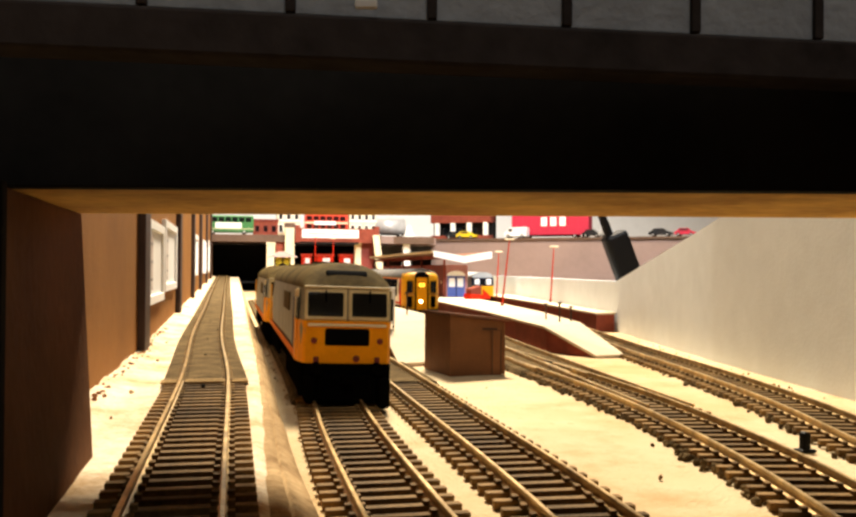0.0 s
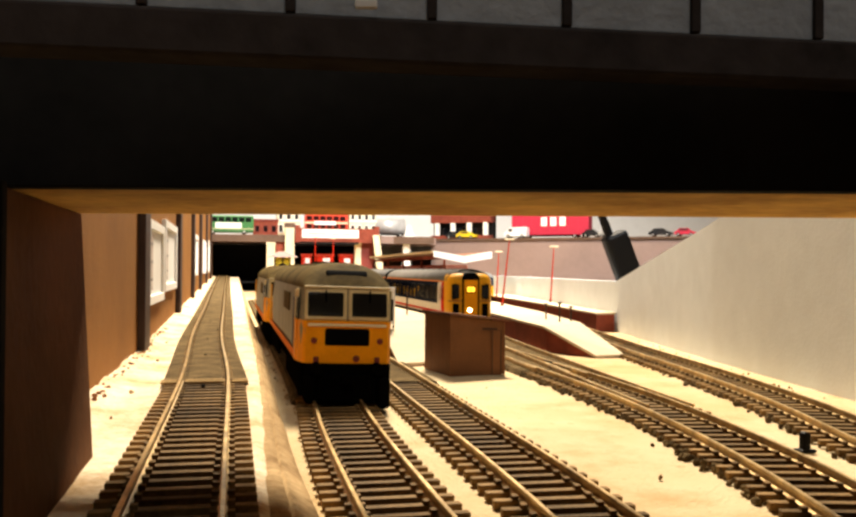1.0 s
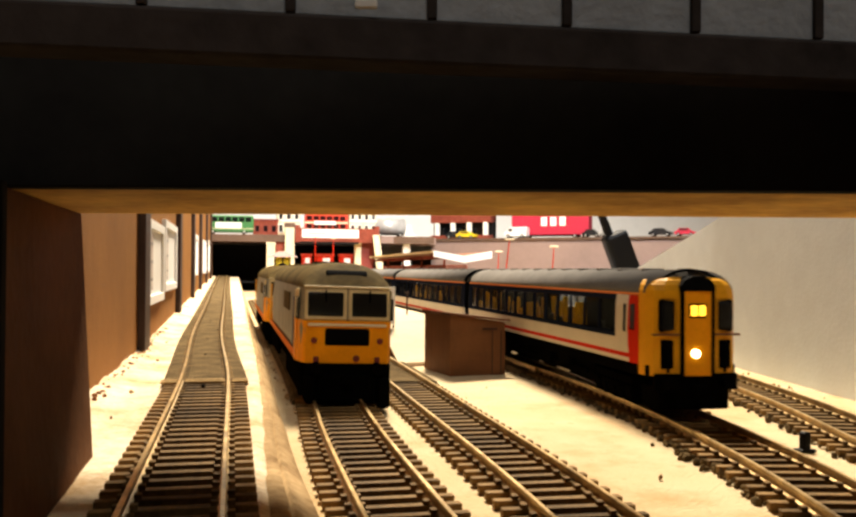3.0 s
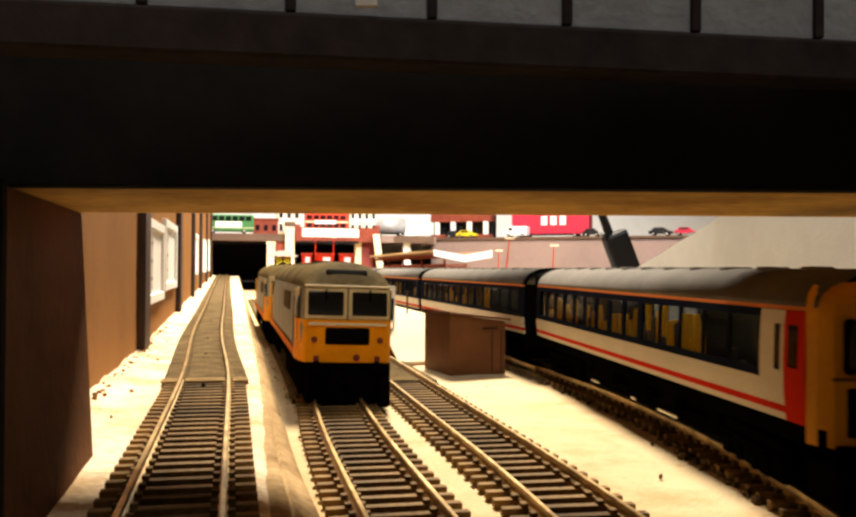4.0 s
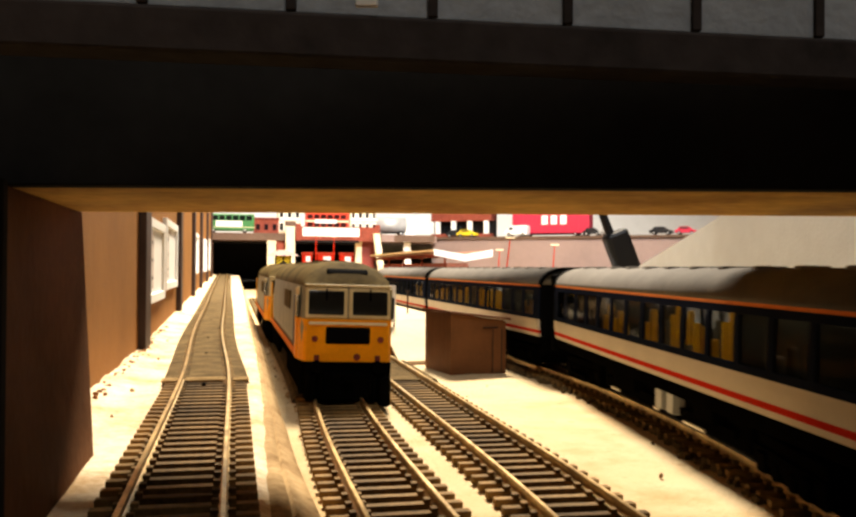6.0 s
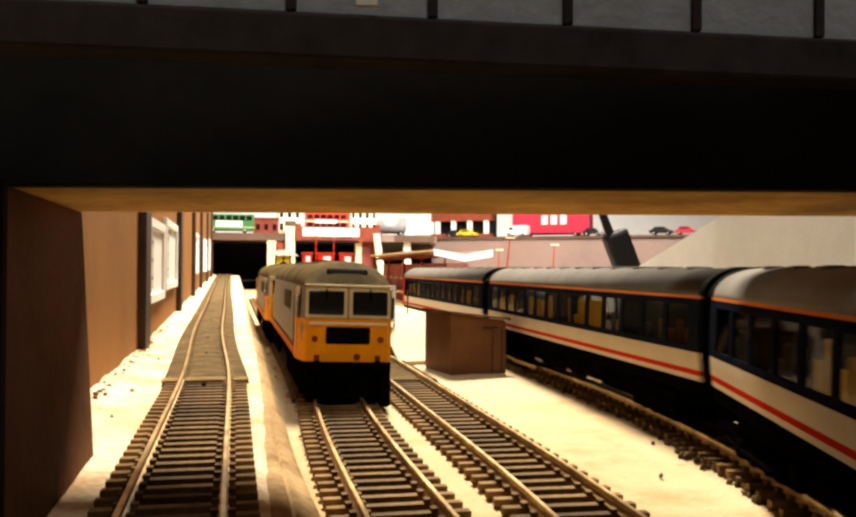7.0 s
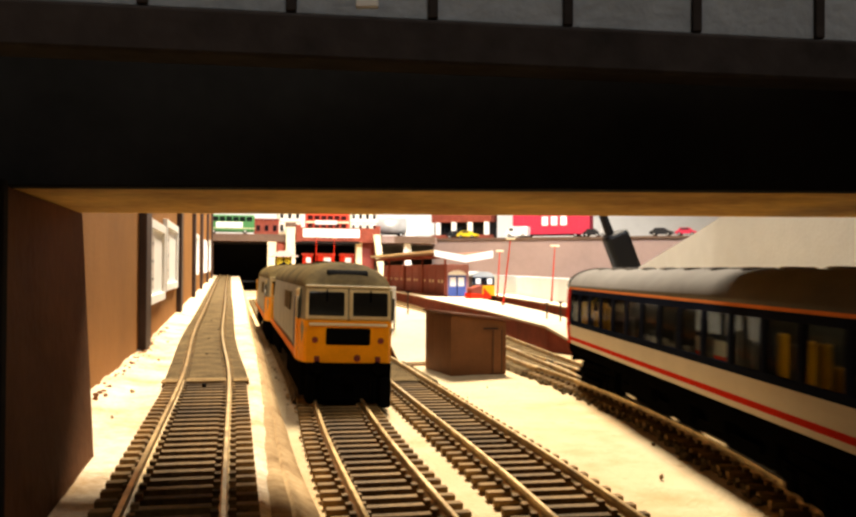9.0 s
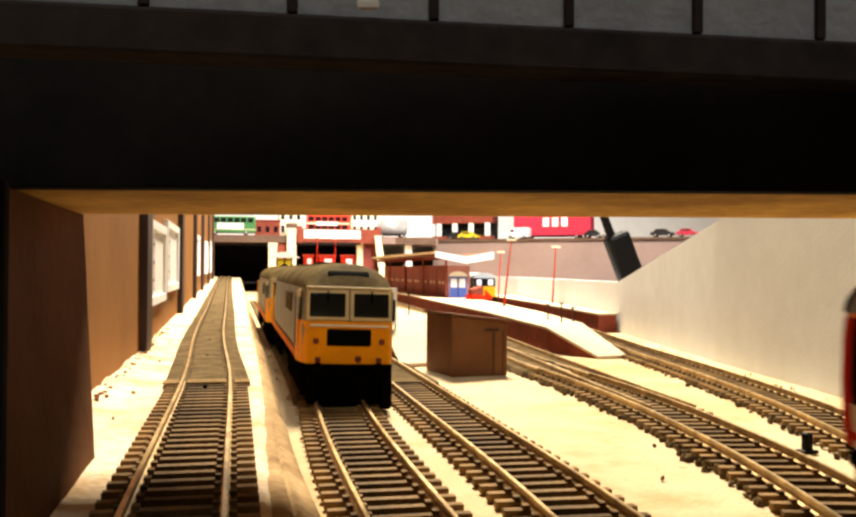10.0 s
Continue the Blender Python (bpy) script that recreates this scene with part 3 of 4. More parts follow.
def side_panel(w, z0, z1, za, zb, ya, yb, out=0.0, thick=0.9):
    """A strip of bodyside between two heights that follows the tumblehome, right-hand side."""
    b = bmesh.new()
    zs = [za] + [z for z in (z0 + 6, z0 + 12, z0 + 20) if za < z < zb] + [zb]
    outer = [[b.verts.new((side_x(w, z, z0, z1) + out, y, z)) for z in zs] for y in (ya, yb)]
    inner = [[b.verts.new((side_x(w, z, z0, z1) + out - thick, y, z)) for z in zs] for y in (ya, yb)]
    for i in range(len(zs) - 1):
        b.faces.new((outer[0][i], outer[0][i + 1], outer[1][i + 1], outer[1][i]))
        b.faces.new((inner[0][i], inner[1][i], inner[1][i + 1], inner[0][i + 1]))
        for k in (0, 1):
            b.faces.new((outer[k][i], inner[k][i], inner[k][i + 1], outer[k][i + 1]))
    for i in (0, -1):
        b.faces.new((outer[0][i], outer[1][i], inner[1][i], inner[0][i]))
    return b


def mirrored(bm):
    other = bm.copy()
    for v in other.verts:
        v.co.x = -v.co.x
    join(bm, other)
    return bm


def both_sides(name, bm, mat, parent, label=""):
    other = bm.copy()
    for v in other.verts:
        v.co.x = -v.co.x
    part(name, bm, mat, parent, label)
    part(name, other, mat, parent, label)


CW, CZ0, CZ1, CROOF = 17.2, 16.4, 41.0, 49.2
COACH_L = 277.3
BOGIE = 93.0


def bogie_part(parent, y, name="bogie"):
    b = box(-13.4, 13.4, -20, 20, 1.4, 10.6, 0.5)
    for s in (-1, 1):
        box(s * 13.2 - 1, s * 13.2 + 1, -21, 21, 3.8, 7.6, 0.3, b)
        for k in (-1, 1):
            box(s * 14.4 - 0.9, s * 14.4 + 0.9, k * 13 - 2.4, k * 13 + 2.4, 2.2, 6.8, 0.4, b)
            box(s * 14.0 - 0.9, s * 14.0 + 0.9, k * 5 - 1.5, k * 5 + 1.5, 1.8, 5.6, 0.3, b)
    bg = part(name, b, "darkframe", parent, "black bogie")
    bg.location = (0, y * MM, 0)
    for k in (-1, 1):
        w = cyl(8.3, k * 13, 6.6, 6.6, 2.4, "x", 20)
        join(w, cyl(-8.3, k * 13, 6.6, 6.6, 2.4, "x", 20))
        join(w, cyl(0, k * 13, 6.6, 1.2, 26, "x", 8))
        part("wheelset", w, "darkframe", bg)
    return bg


def build_coach(label, plan, cab=False, end_red=False, boxes=(), amber_from=()):
    """A carriage with real window openings, seats inside, bogies and underframe boxes."""
    h = (COACH_L - 11) / 2
    t = thing("railway_carriage", 0, 0, 0, 0, label, "railway carriage", "carriages of the passing train")
    front = h - (10 if cab else 0.0)
    wz0, wz1 = 26.5, 38.2
    stripes = [(CZ0, 17.9, "coachwhite", "pale lower band"), (17.9, 19.5, "red", "red stripe"), (19.5, 24.6, "coachwhite", "white band"), (24.6, wz0, "navy", ""), (wz1, 40.15, "navy", ""), (40.15, 41.0, "orange", "orange-red cantrail line")]
    for za, zb, mat, lab in stripes:
        both_sides("side_panel", side_panel(CW, CZ0, CZ1, za, zb, -h, front), mat, t, lab)
    # pillars between the windows
    edges = [-h] + [e for p in plan for e in p] + [front]
    for a, b_ in zip(edges[0::2], edges[1::2]):
        if b_ - a > 0.3:
            both_sides("pillar", side_panel(CW, CZ0, CZ1, wz0, wz1, a, b_), "navy", t)
    for a, b_ in plan:
        both_sides("window_pane", side_panel(CW, CZ0, CZ1, wz0, wz1, a, b_, -0.45, 0.25), "glass", t)
    # roof
    half, other = body_section(CW, CZ0, CZ1, CROOF)
    arch = half[4:] + other[:-4]
    rb = extrude_profile(arch, -h, front + (4 if cab else 0), True)
    roof = part("roof", rb, "coachroof", t, "grey arched roof", True)
    for y in np.arange(-h + 18, front - 10, 22.0):
        part("roof_vent", box(-2.2 + 5, 2.2 + 5, y - 1.8, y + 1.8, CROOF - 1.6, CROOF + 0.4, 0.5), "coachroof", roof)
        part("roof_vent", box(-2.2 - 5, 2.2 - 5, y + 7, y + 10.6, CROOF - 1.6, CROOF + 0.4, 0.5), "coachroof", roof)
    rim = [(px * 1.012, pz + 0.35) for px, pz in arch] + [(px * 0.95, pz - 1.2) for px, pz in arch[::-1]]
    for y in ((-h,) if cab else (-h, h - 1.4)):
        part("end_rim", extrude_profile(rim, y - 1.2 if y < 0 else y, y + 1.4 if y < 0 else y + 2.6), "rubber", t, "black rim at the carriage end")
    # floor, ends, seats
    part("floor", box(-CW * .94, CW * .94, -h + .5, front - .5, 13.6, 16.6), "darkframe", t)
    for y in ((-h,) if cab else (-h, h)):
        s = 1 if y > 0 else -1
        sec = [p for p in half] + [p for p in other]
        e = extrude_profile(sec, y - s * 1.2, y - s * 0.1)
        part("end_wall", e, "rubber", t, "black carriage end")
        part("gangway", box(-11, 11, min(y, y + s * 5.2), max(y, y + s * 5.2), 10, 46, 1.2), "rubber", t, "black gangway bellows")
    rnd = random.Random(label)
    for y in np.arange(-h + 9, front - 14, 6.2):
        amber = any(a0 <= y <= a1 for a0, a1 in amber_from)
        tall = rnd.uniform(29.0, 36.5)
        if amber and rnd.random() < 0.85:
            both_sides("seat", box(11.8, 14.2, y - 0.7, y + 0.7, 16.5, tall, 0.5), "seat", t, "amber seat moulding")
        elif rnd.random() < 0.5:
            both_sides("seat", box(11.8, 14.2, y - 0.7, y + 0.7, 16.5, tall - 3, 0.7), "seat_dark", t, "dark grey seat moulding")
    # Glowing strip added to brighten the seats; no such fitting is known.
    part("interior_light", box(-3, 3, -h + 10, front - 30, 40.6, 41.0), "glow", t, "added warm glowing strip over the seats")
    for y in (-60, 70):
        part("partition", box(-15.5, 15.5, y - .4, y + .4, 15, 40), "interior", t)
    # underframe
    both_sides("solebar", box(14.6, 16.2, -h + 2, h - 4, 12.4, 16.6, 0.2), "darkframe", t)
    both_sides("truss", box(11, 12, -60, 60, 6.0, 8.0), "darkframe", t)
    # Short bright strips added to stand in for glints along the underframe.
    for y, ln in ((30, 16), (-44, 10), (4, 5)):
        both_sides("pipe_run", box(13.6, 14.4, y, y + ln, 5.0, 5.9, 0.15), "steel", t, "bare metal strip standing in for a glint")
    # Solid block added so no lit ground shows under the floor.
    part("underframe", box(-10.5, 10.5, -66, 66, 3.2, 13.8, 0.6), "darkframe", t, "solid black block filling the underframe")
    for y, ln, dp, mat in boxes:
        both_sides("equipment_box", box(7, 14.2, y - ln / 2, y + ln / 2, 13.8 - dp, 13.8, 0.4), mat, t)
    both_sides("step_board", box(14.4, 16.4, -h + 14, -h + 56, 4.3, 5.0), "darkframe", t)
    for y in (h - 14.5, -h + 14.5):
        part("buffer_beam", box(-15, 15, y + (13 if y > 0 else -14), y + (14 if y > 0 else -13), 8.5, 14), "darkframe", t)
    bogies = [bogie_part(t, BOGIE), bogie_part(t, -BOGIE)]
    if end_red:
        both_sides("end_panel", side_panel(CW, CZ0, CZ1, CZ0, 40.0, -h - 0.1, -h + 6, 0.12), "red", t, "red end panel")
    if cab:
        build_cab(t, h, front)
    return t, bogies


def build_cab(t, h, front):
    """Yellow driving end: rounded corners, centre doorway, lit headcode and headlamp."""
    for za, zb, ya, yb, mat, lab in ((CZ0, 40.0, front - 8, front + 1, "red", "red cab panel"), (19.9, 40, front - 19, front - 8, "coachwhite", "white cab panel")):
        both_sides("cab_side", side_panel(CW, CZ0, CZ1, za, zb, ya, yb, 0.15), mat, t, lab)
    both_sides("cab_door_window", side_panel(CW, CZ0, CZ1, 28, 37, front - 6, front - 2, 0.25), "cabglass", t)
    both_sides("cab_door_window", side_panel(CW, CZ0, CZ1, 27, 37, front - 12, front - 9.6, 0.25), "cabglass", t)
    # plan of one front half: flat beside the doorway, curved back at the corner
    plan = [(5.6, h - 0.5), (11.5, h - 0.9), (14.6, h - 2.6), (16.3, h - 6), (17.0, front + 1), (15.8, front + 1), (14.8, h - 6.2), (13.6, h - 4), (11, h - 2.4), (5.6, h - 2)]
    def slab(z0, z1, grow=0.0):
        return mirrored(prism([(x + (grow if i in (2, 3, 4) else 0), y + (grow if i < 5 else 0)) for i, (x, y) in enumerate(plan)], z0, z1))
    f = slab(13.2, 40)
    # domed top of the front
    top = bmesh.new()
    rings = []
    for k in range(6):
        a = k / 5
        rings.append([top.verts.new((x * (1 - 0.42 * a ** 2.2), y - 5.5 * a ** 2, 40 + 6.6 * math.sin(a * math.pi / 2))) for x, y in plan[:5]])
    for r, s in zip(rings, rings[1:]):
        for i in range(4):
            top.faces.new((r[i], r[i + 1], s[i + 1], s[i]))
    join(f, mirrored(top))
    face = part("front", f, "emu_yellow", t, "yellow cab front")
    for s in (-1, 1):
        part("windscreen", box(s * 10.2 - 2.6, s * 10.2 + 2.6, h - 1.4, h - 0.35, 28.5, 38.6, 0.9), "cabglass", t, "dark cab window")
        part("windscreen_frame", box(s * 10.2 - 3.1, s * 10.2 + 3.1, h - 1.6, h - 0.55, 28, 39.1, 1.1), "rubber", t)
        part("jumper_recess", box(s * 10.4 - 2.3, s * 10.4 + 2.3, h - 1.6, h - 0.4, 15.6, 25.4, 0.5), "darkframe", t, "dark recess with jumper cables")
        part("lamp_rail", box(s * 11.0 - 5, s * 11.0 + 5, h - 1.2, h - 0.1, 26.8, 27.5, 0.2), "hut", t)
        for z in (18, 21.5):
            part("jumper_cable", cyl(s * 10.4, h - 0.2, z, 0.5, 7, "z", 8), "rubber", t)
        part("buffer", cyl(s * 10.5, h + 1.0, 11.2, 2.2, 5, "y", 14), "darkframe", t)
        part("door_edge", box(s * 5.5 - 0.5, s * 5.5 + 0.5, h - 2, h + 1.2, 13.2, 42, 0.3), "darkframe", t)
    part("gangway_door", box(-5.2, 5.2, h - 2, h + 0.4, 13.2, 43, 0.4), "yellow", t, "orange-yellow gangway door")
    part("headcode_box", box(-3.2, 3.2, h - 0.4, h + 0.75, 32.8, 37.6, 0.4), "rubber", t)
    for k in (-1, 1):
        part("headcode_digit", box(k * 1.45 - 1.15, k * 1.45 + 1.15, h + 0.5, h + 0.95, 33.5, 37.0, 0.3), "litcode", t, "glowing headcode panel")
    part("headlamp", cyl(0.8, h + 0.5, 20.8, 1.35, 1.0, "y", 18), "lit", t, "lit white headlamp")
    hood = extrude_profile([(-6.2, 41.8), (-6.2, 43.6), (-4.6, 45.6), (-2, 46.8), (2, 46.8), (4.6, 45.6), (6.2, 43.6), (6.2, 41.8)], h - 9, h + 0.8)
    part("gangway_hood", hood, "rubber", t, "black hood over the doorway")
    bm = extrude_profile([(-12.5, 43.5), (-10, 46.4), (-6, 48.6), (0, 49.5), (6, 48.6), (10, 46.4), (12.5, 43.5), (12, 43), (9.6, 45.7), (5.7, 47.8), (0, 48.7), (-5.7, 47.8), (-9.6, 45.7), (-12, 43)], h - 7, h - 5.2)
    part("roof_rim", bm, "rubber", t)
    part("buffer_beam", box(-15, 15, h - 3, h - 0.5, 9, 13.2, 0.3), "darkframe", t)
    part("coupling", box(-2, 2, h - 1, h + 4, 7, 10.5, 0.6), "darkframe", t)
    # Filler added to keep the space below the cab black.
    part("front_skirt", box(-13, 13, h - 16, h - 2, 1.5, 9.5, 0.8), "darkframe", t, "solid black block filling below the cab")


def build_loco(x, y, label, name="diesel_locomotive"):
    """A boxy diesel locomotive with a raked, rounded cab; its front at local y = 0, looking towards -y."""
    t = thing(name, x, y, RAIL_TOP, 0, label, "locomotive", "pair of diesel locomotives")
    W, L = 18.1, 254.0
    z0, z1, roof = 14.0, 40.9, 50.9
    half, other = body_section(W, z0, z1, roof)
    def section(scale_roof, w):
        k = w / W
        return [(px * k, pz if pz <= z1 else z1 + (pz - z1) * scale_roof) for px, pz in half + other]
    # grey-white body between the cabs
    b = bmesh.new()
    rings = []
    stations = [(0.0, 0.05, 15.8, 0), (1.2, 0.22, 16.5, 0), (3.5, 0.48, 17.2, 0), (8, 0.75, 17.8, 0), (15, 0.92, W, 0), (26, 1.0, W, 0), (L - 26, 1.0, W, 0), (L - 8, 0.75, 17.1, 0), (L - 1, 0.2, 16.3, 0)]
    for yy, sr, w, _ in stations:
        ring = []
        for px, pz in section(sr, w):
            lean = max(0.0, (pz - 27)) * 0.16 if yy < 20 else 0.0   # the screens rake back
            ring.append(b.verts.new((px, yy + lean * max(0, 1 - yy / 20), pz)))
        rings.append(ring)
    n = len(rings[0])
    for r, s in zip(rings, rings[1:]):
        for i in range(n):
            b.faces.new((r[i], r[(i + 1) % n], s[(i + 1) % n], s[i]))
    b.faces.new(rings[0])
    b.faces.new(rings[-1][::-1])
    part("body", b, "locogrey", t, "weathered grey body", True).data.polygons[0].use_smooth = False
    # roof skin
    def roof_strip(mat, ya, yb, lift):
        rb = bmesh.new()
        rr = []
        pts = [p for p in section(1.0, W)][4:-4]
        ks = [k for k in (0.0, 1.2, 3.5, 8, 15, 26, L - 26, L) if ya <= k <= yb]
        if ks[0] != ya: ks = [ya] + ks
        if ks[-1] != yb: ks.append(yb)
        for yy in ks:
            sr = float(np.interp(yy, [s_[0] for s_ in stations], [s_[1] for s_ in stations]))
            w = float(np.interp(yy, [s_[0] for s_ in stations], [s_[2] for s_ in stations]))
            row = []
            for px, pz in section(sr, w)[4:-4]:
                lean = max(0.0, (pz - 27)) * 0.16 * max(0, 1 - yy / 20) if yy < 20 else 0
                row.append(rb.verts.new((px * 1.015, yy + lean - (0.4 if yy == ya else 0), pz + lift)))
            rr.append(row)
        for r, s in zip(rr, rr[1:]):
            for i in range(len(r) - 1):
                rb.faces.new((r[i], r[i + 1], s[i + 1], s[i]))
        return part("roof", rb, mat, t, "weathered olive-grey roof", True)
    roof_strip("roofgrey", 0.2, L - 1, 0.35)
    gr = box(-8.0, 8.0, 5.6, 9.6, 46.3, 48.7, 0.7)
    for v in gr.verts:
        v.co.y += (v.co.z - 46.2) * 1.0
        v.co.z -= abs(v.co.x) ** 2 * 0.012
    part("roof_grille", gr, "rubber", t, "black roof grille")
    for yy in np.arange(40, 230, 24):
        part("roof_panel", box(-9, 9, yy, yy + 18, 49.6, 50.9, 0.5), "roofgrey", t)
    part("roof_fan", cyl(0, 70, 51, 7.5, 1.6, "z", 24), "rubber", t)
    # yellow nose
    def lean(z):
        return max(0.0, z - 27) * 0.16
    nose = prism([(-8, -0.9), (8, -0.9), (15.4, -0.4), (16.4, 0.8), (17.6, 6), (18.3, 13), (-18.3, 13), (-17.6, 6), (-16.4, 0.8), (-15.4, -0.4)], 13.2, 29.0)
    part("nose", nose, "yellow", t, "warning yellow lower cab")
    part("nose_trim", box(-14.8, 14.8, -1.5, 0, 26.9, 28.0, 0.4), "cream", t, "pale trim line")
    both_sides("cab_door", box(17.9, 18.35, 17, 24, 14, 40, 0.2), "locowhite", t, "pale cab door")
    both_sides("cab_upper_side", box(17.6, 18.2, 9, 17, 29.0, 40.6, 0.2), "locowhite", t, "pale cab side")
    part("cantrail_trim", box(-16.4, 16.4, 1.4, 2.9, 41.1, 42.0, 0.3), "locowhite", t, "pale trim over the windscreens")
    part("headcode_panel", box(-8.6, 8.6, -1.4, 0.2, 19.6, 26.4, 1.0), "rubber", t, "black headcode panel")
    for s, z in ((-1, 21.6), (1, 21.6)):
        part("tail_lamp", cyl(s * 12.4, -0.7, z, 1.15, 0.9, "y", 14), "maroon", t)
    part("lamp_bracket", cyl(3.6, -0.7, 15.0, 1.3, 1.0, "y", 14), "maroon", t)
    for s in (-1, 1):
        part("lamp_iron", box(s * 11.5 - 1, s * 11.5 + 1, -1.2, 0, 13.4, 15.6, 0.2), "maroon", t)
        # windscreens in pale frames, raked
        fr = box(s * 8.15 - 7.95, s * 8.15 + 7.95, -0.7, 0.5, 29.0, 41.0, 0.7)
        gl = box(s * 8.3 - 6.9, s * 8.3 + 6.9, -1.0, 0.2, 30.4, 39.8, 0.8)
        for bm_ in (fr, gl):
            for v in bm_.verts:
                v.co.y += lean(v.co.z) + 0.02 * abs(v.co.x)
        f = part("windscreen_frame", fr, "locowhite", t, "pale windscreen frame")
        part("windscreen", gl, "cabglass", f, "dark windscreen glass")
        part("wiper", box(s * 8.3 - 0.3, s * 8.3 + 0.3, 0.3, 0.7, 36, 40.5), "rubber", f)
        part("side_window", box(s * 18.25 - 0.35, s * 18.25 + 0.35, 6.5, 11.5, 29, 37.5, 0.3), "cabglass", t)
        part("side_window", box(s * 18.25 - 0.35, s * 18.25 + 0.35, 13.5, 16.0, 29, 37.5, 0.3), "cabglass", t)
        part("cab_side", box(s * 18.25 - 0.3, s * 18.25 + 0.3, 11, 20, 13.2, 29.0, 0.2), "yellow", t)
        part("rear_cab_side", box(s * 18.25 - 0.4, s * 18.25 + 0.4, L - 11, L - 2, 13.4, 38.5, 0.3), "emu_yellow", t, "yellow rear cab side")
        part("bodyside_stripe", box(s * 18.25 - 0.25, s * 18.25 + 0.25, 20, L - 6, 13.6, 16.4), "orange", t)
        part("buffer", cyl(s * 11.4, -3, 12.0 - 0.6, 2.3, 5, "y", 16), "darkframe", t)
        part("bodyside_grille", box(s * 18.25 - 0.3, s * 18.25 + 0.3, 60, 100, 30, 38, 0.2), "roofgrey", t)
        part("blue_panel", box(s * 18.25 - 0.25, s * 18.25 + 0.25, 27, 33, 17, 37, 0.2), "slate", t, "slate blue panel")
    part("buffer_beam", box(-15.5, 15.5, -0.6, 3, 8.6, 13.2, 0.4), "darkframe", t)
    # Carried below the rail tops, filling in black where shade lies underneath.
    part("valance", box(-15.5, 14.8, -3.5, 6, -1.6, 9.2, 1.2), "darkframe", t)
    for x, drop in ((-12.5, -1.0), (-9.8, 0.5), (8.6, 0.2), (10.2, -1.2)):
        part("brake_hose", cyl(x, -4.2, 4.5 + drop / 2, 0.9, 8.5 - drop, "z", 8), "darkframe", t)
    part("coupling", box(11.4, 15.6, -9.5, -3, -2.6, 8.6, 1.2), "darkframe", t)
    part("coupling_hook", box(-2.2, 2.2, -5.5, 0, 5.5, 9, 0.8), "darkframe", t)
    t.matrix_world = t.matrix_world @ pose(0, 0, 0, 0, 1.6, 0)
    part("tank", box(-15, 15, 100, 160, 3.5, 14, 1.2), "darkframe", t)
    part("solebar", box(-16, 16, 4, L - 4, 9.5, 14, 0.4), "darkframe", t)
    for yy in (48, 206):
        bogie_part(t, yy)
        both_sides("bogie_frame", box(15.2, 17.2, yy - 40, yy + 40, 1.0, 12.6, 0.8), "darkframe", t, "black bogie side frame")
    both_sides("steps", box(15.0, 17.4, 3, 9, 0.6, 13, 0.5), "darkframe", t)
    return t


TRAIN = []


def build_train():
    h = (COACH_L - 11) / 2
    def even(a, b_, n, w):
        step = (b_ - a) / n
        return [(a + i * step + (step - w) / 2, a + i * step + (step + w) / 2) for i in range(n)]
    lead = even(-h + 6, 20, 9, 14.2) + even(22, h - 30, 5, 15.6)
    middle = even(-h + 6, h - 6, 14, 15.6)
    small = ((-30, 26, 7, "darkframe"), (10, 18, 8, "darkframe"), (38, 12, 6, "darkframe"))
    pale = ((-30, 26, 7, "darkframe"), (8, 6, 8, "cargrey"), (18, 6, 8, "cargrey"), (44, 14, 6, "darkframe"))
    TRAIN.append(build_coach("leading electric carriage, navy, white and red with a lit yellow cab", lead, True, False, small, ((-140, 8),)))
    TRAIN.append(build_coach("navy, white and red electric carriage with pale underframe boxes", middle, False, False, pale, ((-60, -30), (-8, 12), (40, 62))))
    TRAIN.append(build_coach("navy, white and red electric carriage with amber seats", middle, False, False, small, ((-120, -84), (-56, -20), (4, 30), (52, 70), (92, 128))))
    TRAIN.append(build_coach("trailing electric carriage, navy and white with a red end", middle, False, True, small, ((-126, -70), (70, 126))))


def motions():
    """The passing train runs along the main line; its bogies swing on the curve."""
    times = [i * 0.25 for i in range(41)]
    for k, (coach, bogies) in enumerate(TRAIN):
        rows, swing = [], ([], [])
        for t in times:
            s = float(spline(SPEED_S, SPEED_T, t)) - COACH_L * (k + 0.5)
            a, b = on_main(s + BOGIE), on_main(s - BOGIE)
            u, c = (a - b).normalized(), (a + b) / 2
            turn = math.degrees(math.atan2(u.y, u.x)) - 90
            rows.append((t, pose(c.x * MM, c.y * MM, RAIL_TOP * MM, 0, 0, turn)))
            for j, sign in ((0, 1), (1, -1)):
                d = on_main(s + sign * BOGIE + 12) - on_main(s + sign * BOGIE - 12)
                rel = (math.degrees(math.atan2(d.y, d.x)) - 90 - turn + 180) % 360 - 180
                swing[j].append((t, pose(0, sign * BOGIE * MM, 0, 0, 0, rel)))
        walk(coach, rows)
        for j in (0, 1):
            walk(bogies[j], swing[j])


build_loco(41.4, 335, "weathered grey diesel locomotive with a yellow nose and pale cab")
build_loco(38.2, 598, "weathered grey diesel locomotive with yellow nose coupled behind another")
build_train()


